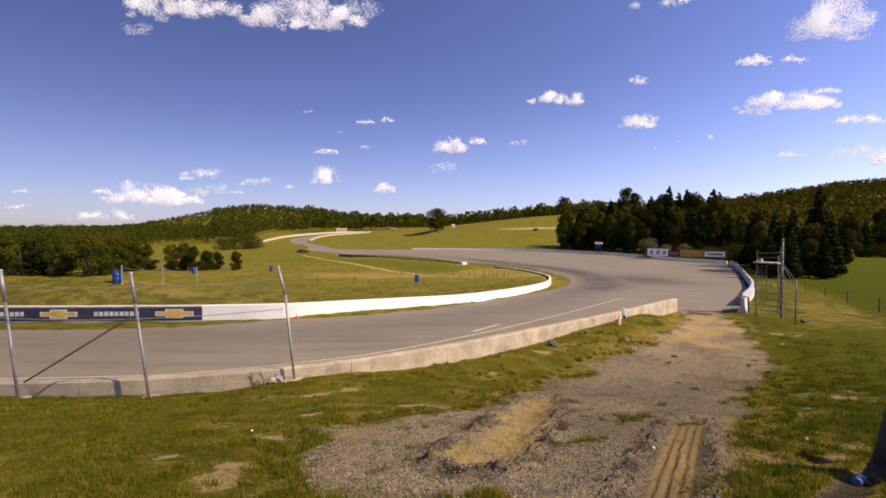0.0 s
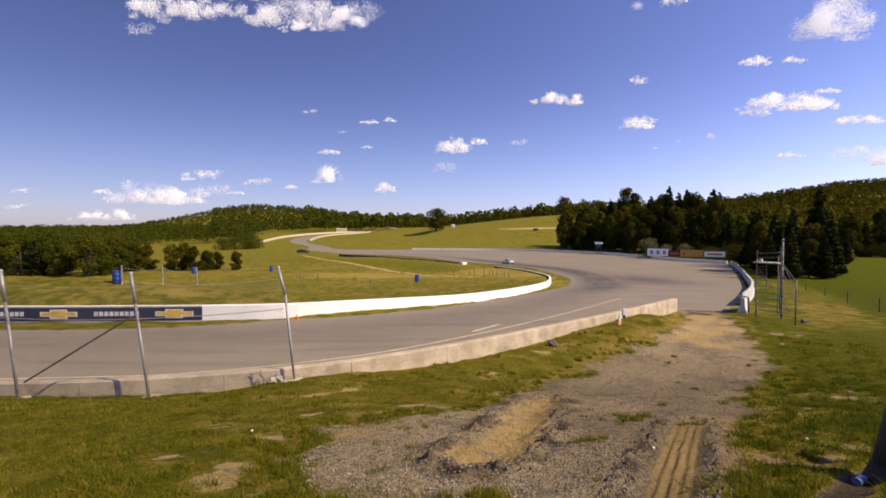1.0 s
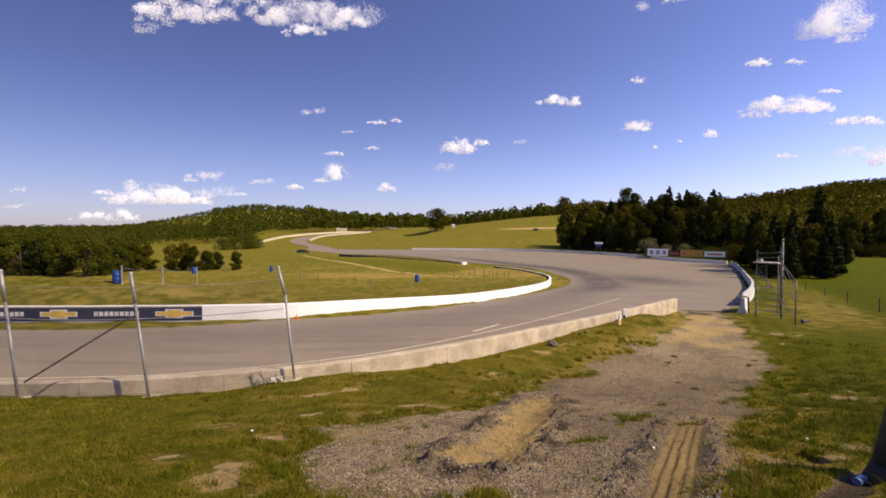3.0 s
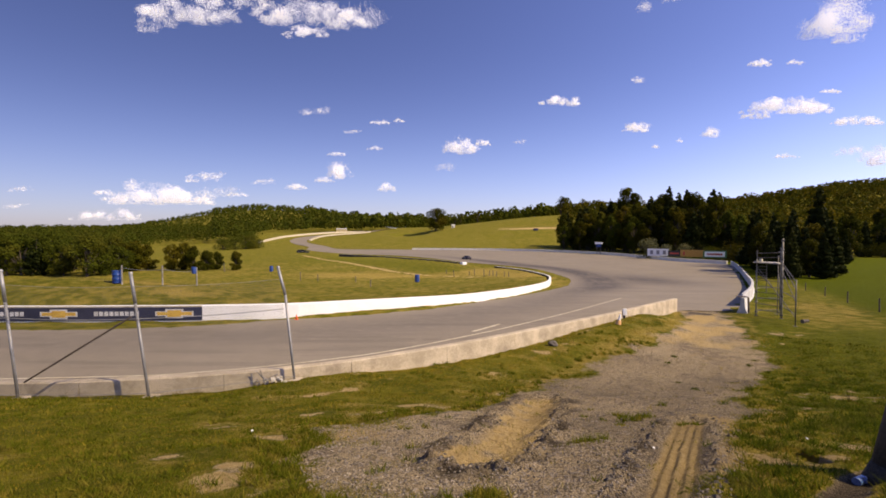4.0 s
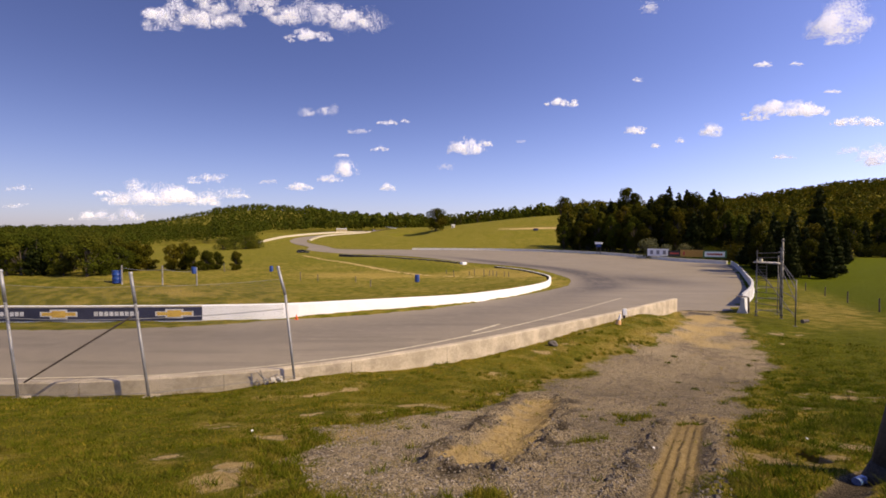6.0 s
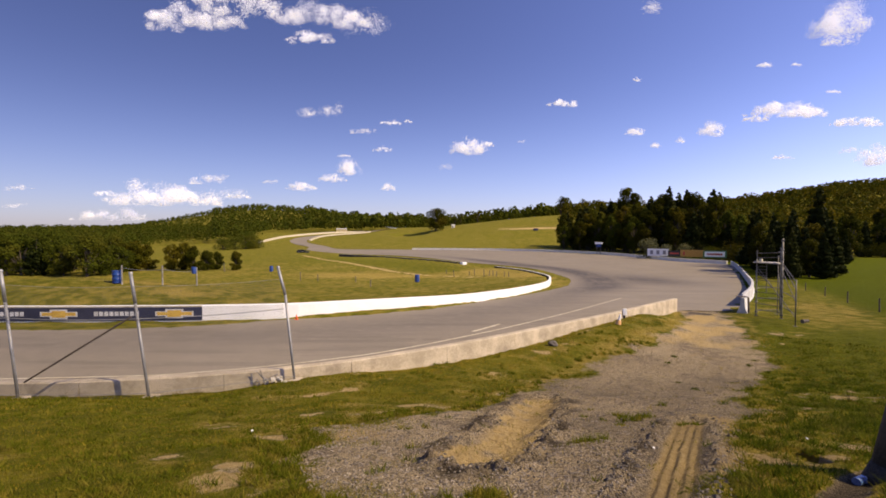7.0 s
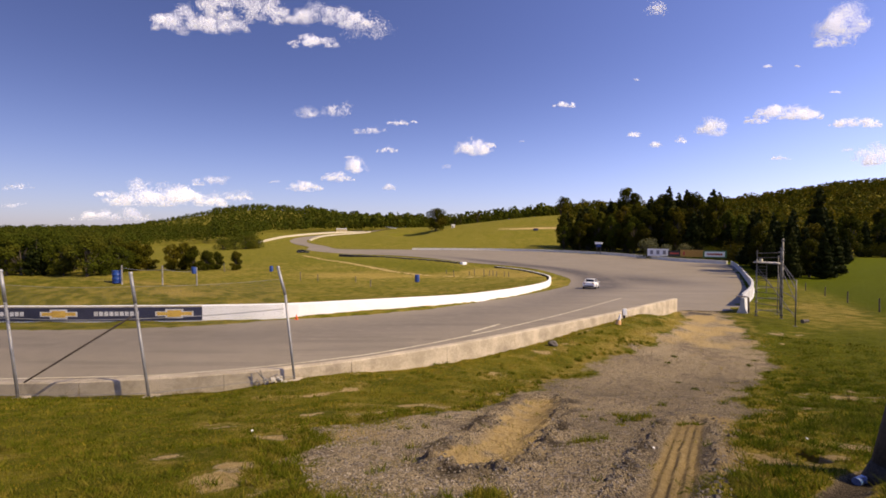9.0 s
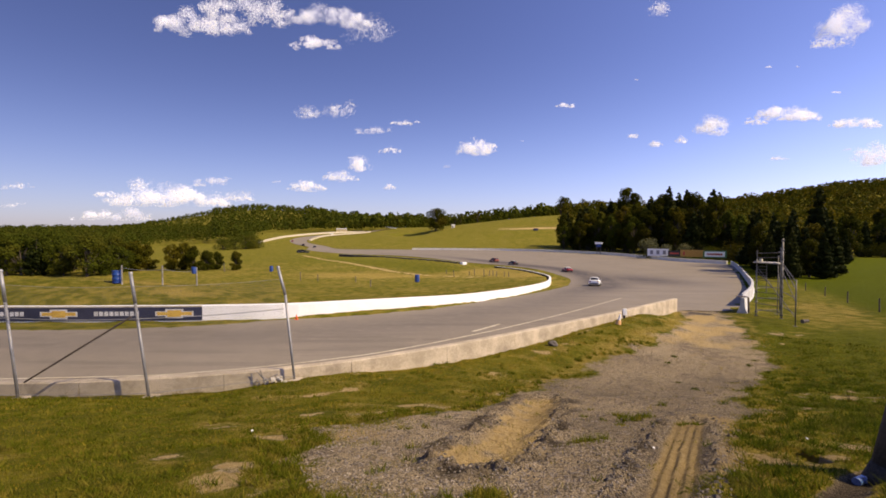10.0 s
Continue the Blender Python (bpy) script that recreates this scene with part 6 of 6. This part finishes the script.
# shape, length, paint, stripe, roof, wing, label, then time and distance along the driving line, sighting by sighting
CARS = [
    ("sedan", 4.4, "white", None, None, False, "white race saloon speeding along the track", [(0.7, 225.0), (0.8, 251.0), (0.9, 290.0), (1.0, 309.0), (1.1, 366.0)]),
    ("coupe", 4.4, "slate", None, None, False, "dark slate race coupe", [(3.8, 271.5), (3.9, 308.0), (4.0, 334.0), (4.1, 391.6)]),
    ("coupe", 4.7, "navy", None, None, True, "dark navy race coupe with a white roundel and rear wing", [(4.3, 197.5), (4.4, 224.5), (4.5, 264.5), (4.6, 278.5), (4.7, 315.0), (4.8, 341.0), (4.9, 393.1)]),
    ("coupe", 4.5, "grey", "black", None, False, "dark grey race coupe", [(4.6, 199.5), (4.7, 253.0), (4.8, 267.5), (4.9, 302.0), (5.0, 325.0), (5.1, 381.1), (5.2, 404.6)]),
    ("hatch", 4.1, "blue", "maroon", "silver", False, "blue race hatchback with a red stripe and pale roof", [(4.7, 204.5), (4.8, 235.0), (4.9, 276.0), (5.0, 295.5), (5.1, 354.5), (5.2, 382.6)]),
    ("sedan", 4.4, "white", "silver", None, False, "white race saloon with a silver stripe", [(8.9, 210.0), (9.0, 239.0), (9.1, 275.0), (9.2, 297.5), (9.3, 358.0)]),
    ("hatch", 4.0, "red", "white", None, False, "red race hatchback speeding along the track", [(9.1, 209.0), (9.2, 238.0), (9.3, 285.0), (9.4, 311.5), (9.5, 360.5)]),
    ("sedan", 4.4, "slate", "silver", None, False, "dark blue race saloon with a silver stripe", [(9.1, 176.5), (9.2, 208.0), (9.3, 259.0), (9.4, 276.0), (9.5, 320.0), (9.7, 413.1)]),
    ("coupe", 4.8, "black", "grey", None, True, "black muscle coupe with a rear spoiler", [(9.2, 185.0), (9.3, 237.5), (9.4, 263.5), (9.5, 295.0), (9.7, 378.6)]),
    ("roadster", 4.0, "red", None, "white", False, "red roadster with a white hardtop and alloy wheels", [(9.7, 182.0), (9.8, 212.0), (9.9, 260.5), (10.0, 280.0)]),
    ("hatch", 4.0, "orange", None, None, False, "orange race hatchback speeding along the track", [(9.7, 233.0), (9.8, 255.5), (9.9, 295.0), (10.0, 316.5)]),
    ("sedan", 4.3, "black", "silver", "silver", False, "dark race saloon with a pale roof", [(9.7, 214.5), (9.8, 241.0), (9.9, 281.0), (10.0, 304.5)]),
    ("sedan", 4.4, "white", "grey", None, False, "white race saloon with a grey stripe", [(9.9, 216.5), (10.0, 246.0)]),
]
ASIDE = (-0.7, -0.8, 0.2, 0.0, -0.5, -0.7, -1.8, -2.2, -1.3, -1.6, -1.1, -1.7, -1.1)   # how far each car keeps left of the driving line
FLEET = []


def build_cars():
    for (shape, length, paint, stripe, roof, wing, label, seen), size in zip(CARS, (0.92, 0.9, 0.8, 0.86, 0.95, 0.9, 0.80, 0.78, 0.82, 0.82, 0.86, 0.78, 0.86)):
        FLEET.append((build_car(shape, length, PAINTS[paint], label, PAINTS.get(stripe), PAINTS.get(roof), wing, size=size), seen))
    parked = build_car("hatch", 5.4, PAINTS["black"], "dark van parked on the grass beside the track", size=1.12)
    x, y = -61.0, 200.0
    parked.matrix_world = pose(x, y, on_ground(x, y), 0, 0, 4)


build_cars()


# ------------------------------------------------------------------ everything that moves
def motions():
    line = smooth_path(DRIVE_LINE, 0.5)
    dist = np.concatenate([[0], np.cumsum(np.linalg.norm(np.diff(line, axis=0), axis=1))])

    def place(s, aside):
        """The pose of a car at a distance along the driving line."""
        x, y = np.interp(s, dist, line[:, 0]), np.interp(s, dist, line[:, 1])
        i, j = np.interp(s - 1.4, dist, line[:, 0]), np.interp(s - 1.4, dist, line[:, 1])
        k, l = np.interp(s + 1.4, dist, line[:, 0]), np.interp(s + 1.4, dist, line[:, 1])
        z = float(track_z(y)) + 0.025 if y < 228 else max(float(track_z(y)), on_ground(x, y)) + 0.14
        za, zb = float(track_z(j)), float(track_z(l))
        x, y = x + aside * (l - j) / 2.8, y - aside * (k - i) / 2.8
        return pose(x, y, z, 0, -math.degrees(math.atan2(zb - za, 2.8)), math.degrees(math.atan2(l - j, k - i)))

    for n, (car, seen) in enumerate(FLEET):
        t0, t1 = seen[0][0], seen[-1][0]
        start, end = 10 + 9.0 * n, dist[-1] - 2 - 8.0 * n
        keys = [(t0 - 0.6, start), (t0 - 0.1, 166.0 - 2 * n % 3)] + list(seen)
        if seen[0][1] < 183:
            keys[1] = (t0 - 0.1, 158.0)
        if t1 < 9.99:
            keys.append((min(t1 + 1.2, 11.0), end))
        ts, ss = [k[0] for k in keys], [k[1] for k in keys]
        rows = [(0.0, place(start, ASIDE[n]))]
        f = max(1, int(math.floor(ts[0] * 30)))
        while f <= min(300, int(ts[-1] * 30)):
            rows.append((f / 30, place(float(np.interp(f / 30, ts, ss)), ASIDE[n])))
            f += 1
        if rows[-1][0] < 10.0:
            rows.append((10.0, place(float(np.interp(10.0, ts, ss)), ASIDE[n])))
        walk(car, rows)
    for cloud, here, there, turn in CLOUDS:
        rows = []
        for k in range(11):
            u = k / 10
            a, b, d = (h + (t - h) * u for h, t in zip(here, there))
            d = 1 / ((1 - u) / here[2] + u / there[2])
            rows.append((10.0 * u, Matrix.Translation(cloud_place(a, b, d)) @ pose(0, 0, 0, 0, 0, turn * u)))
        walk(cloud, rows)


motions()
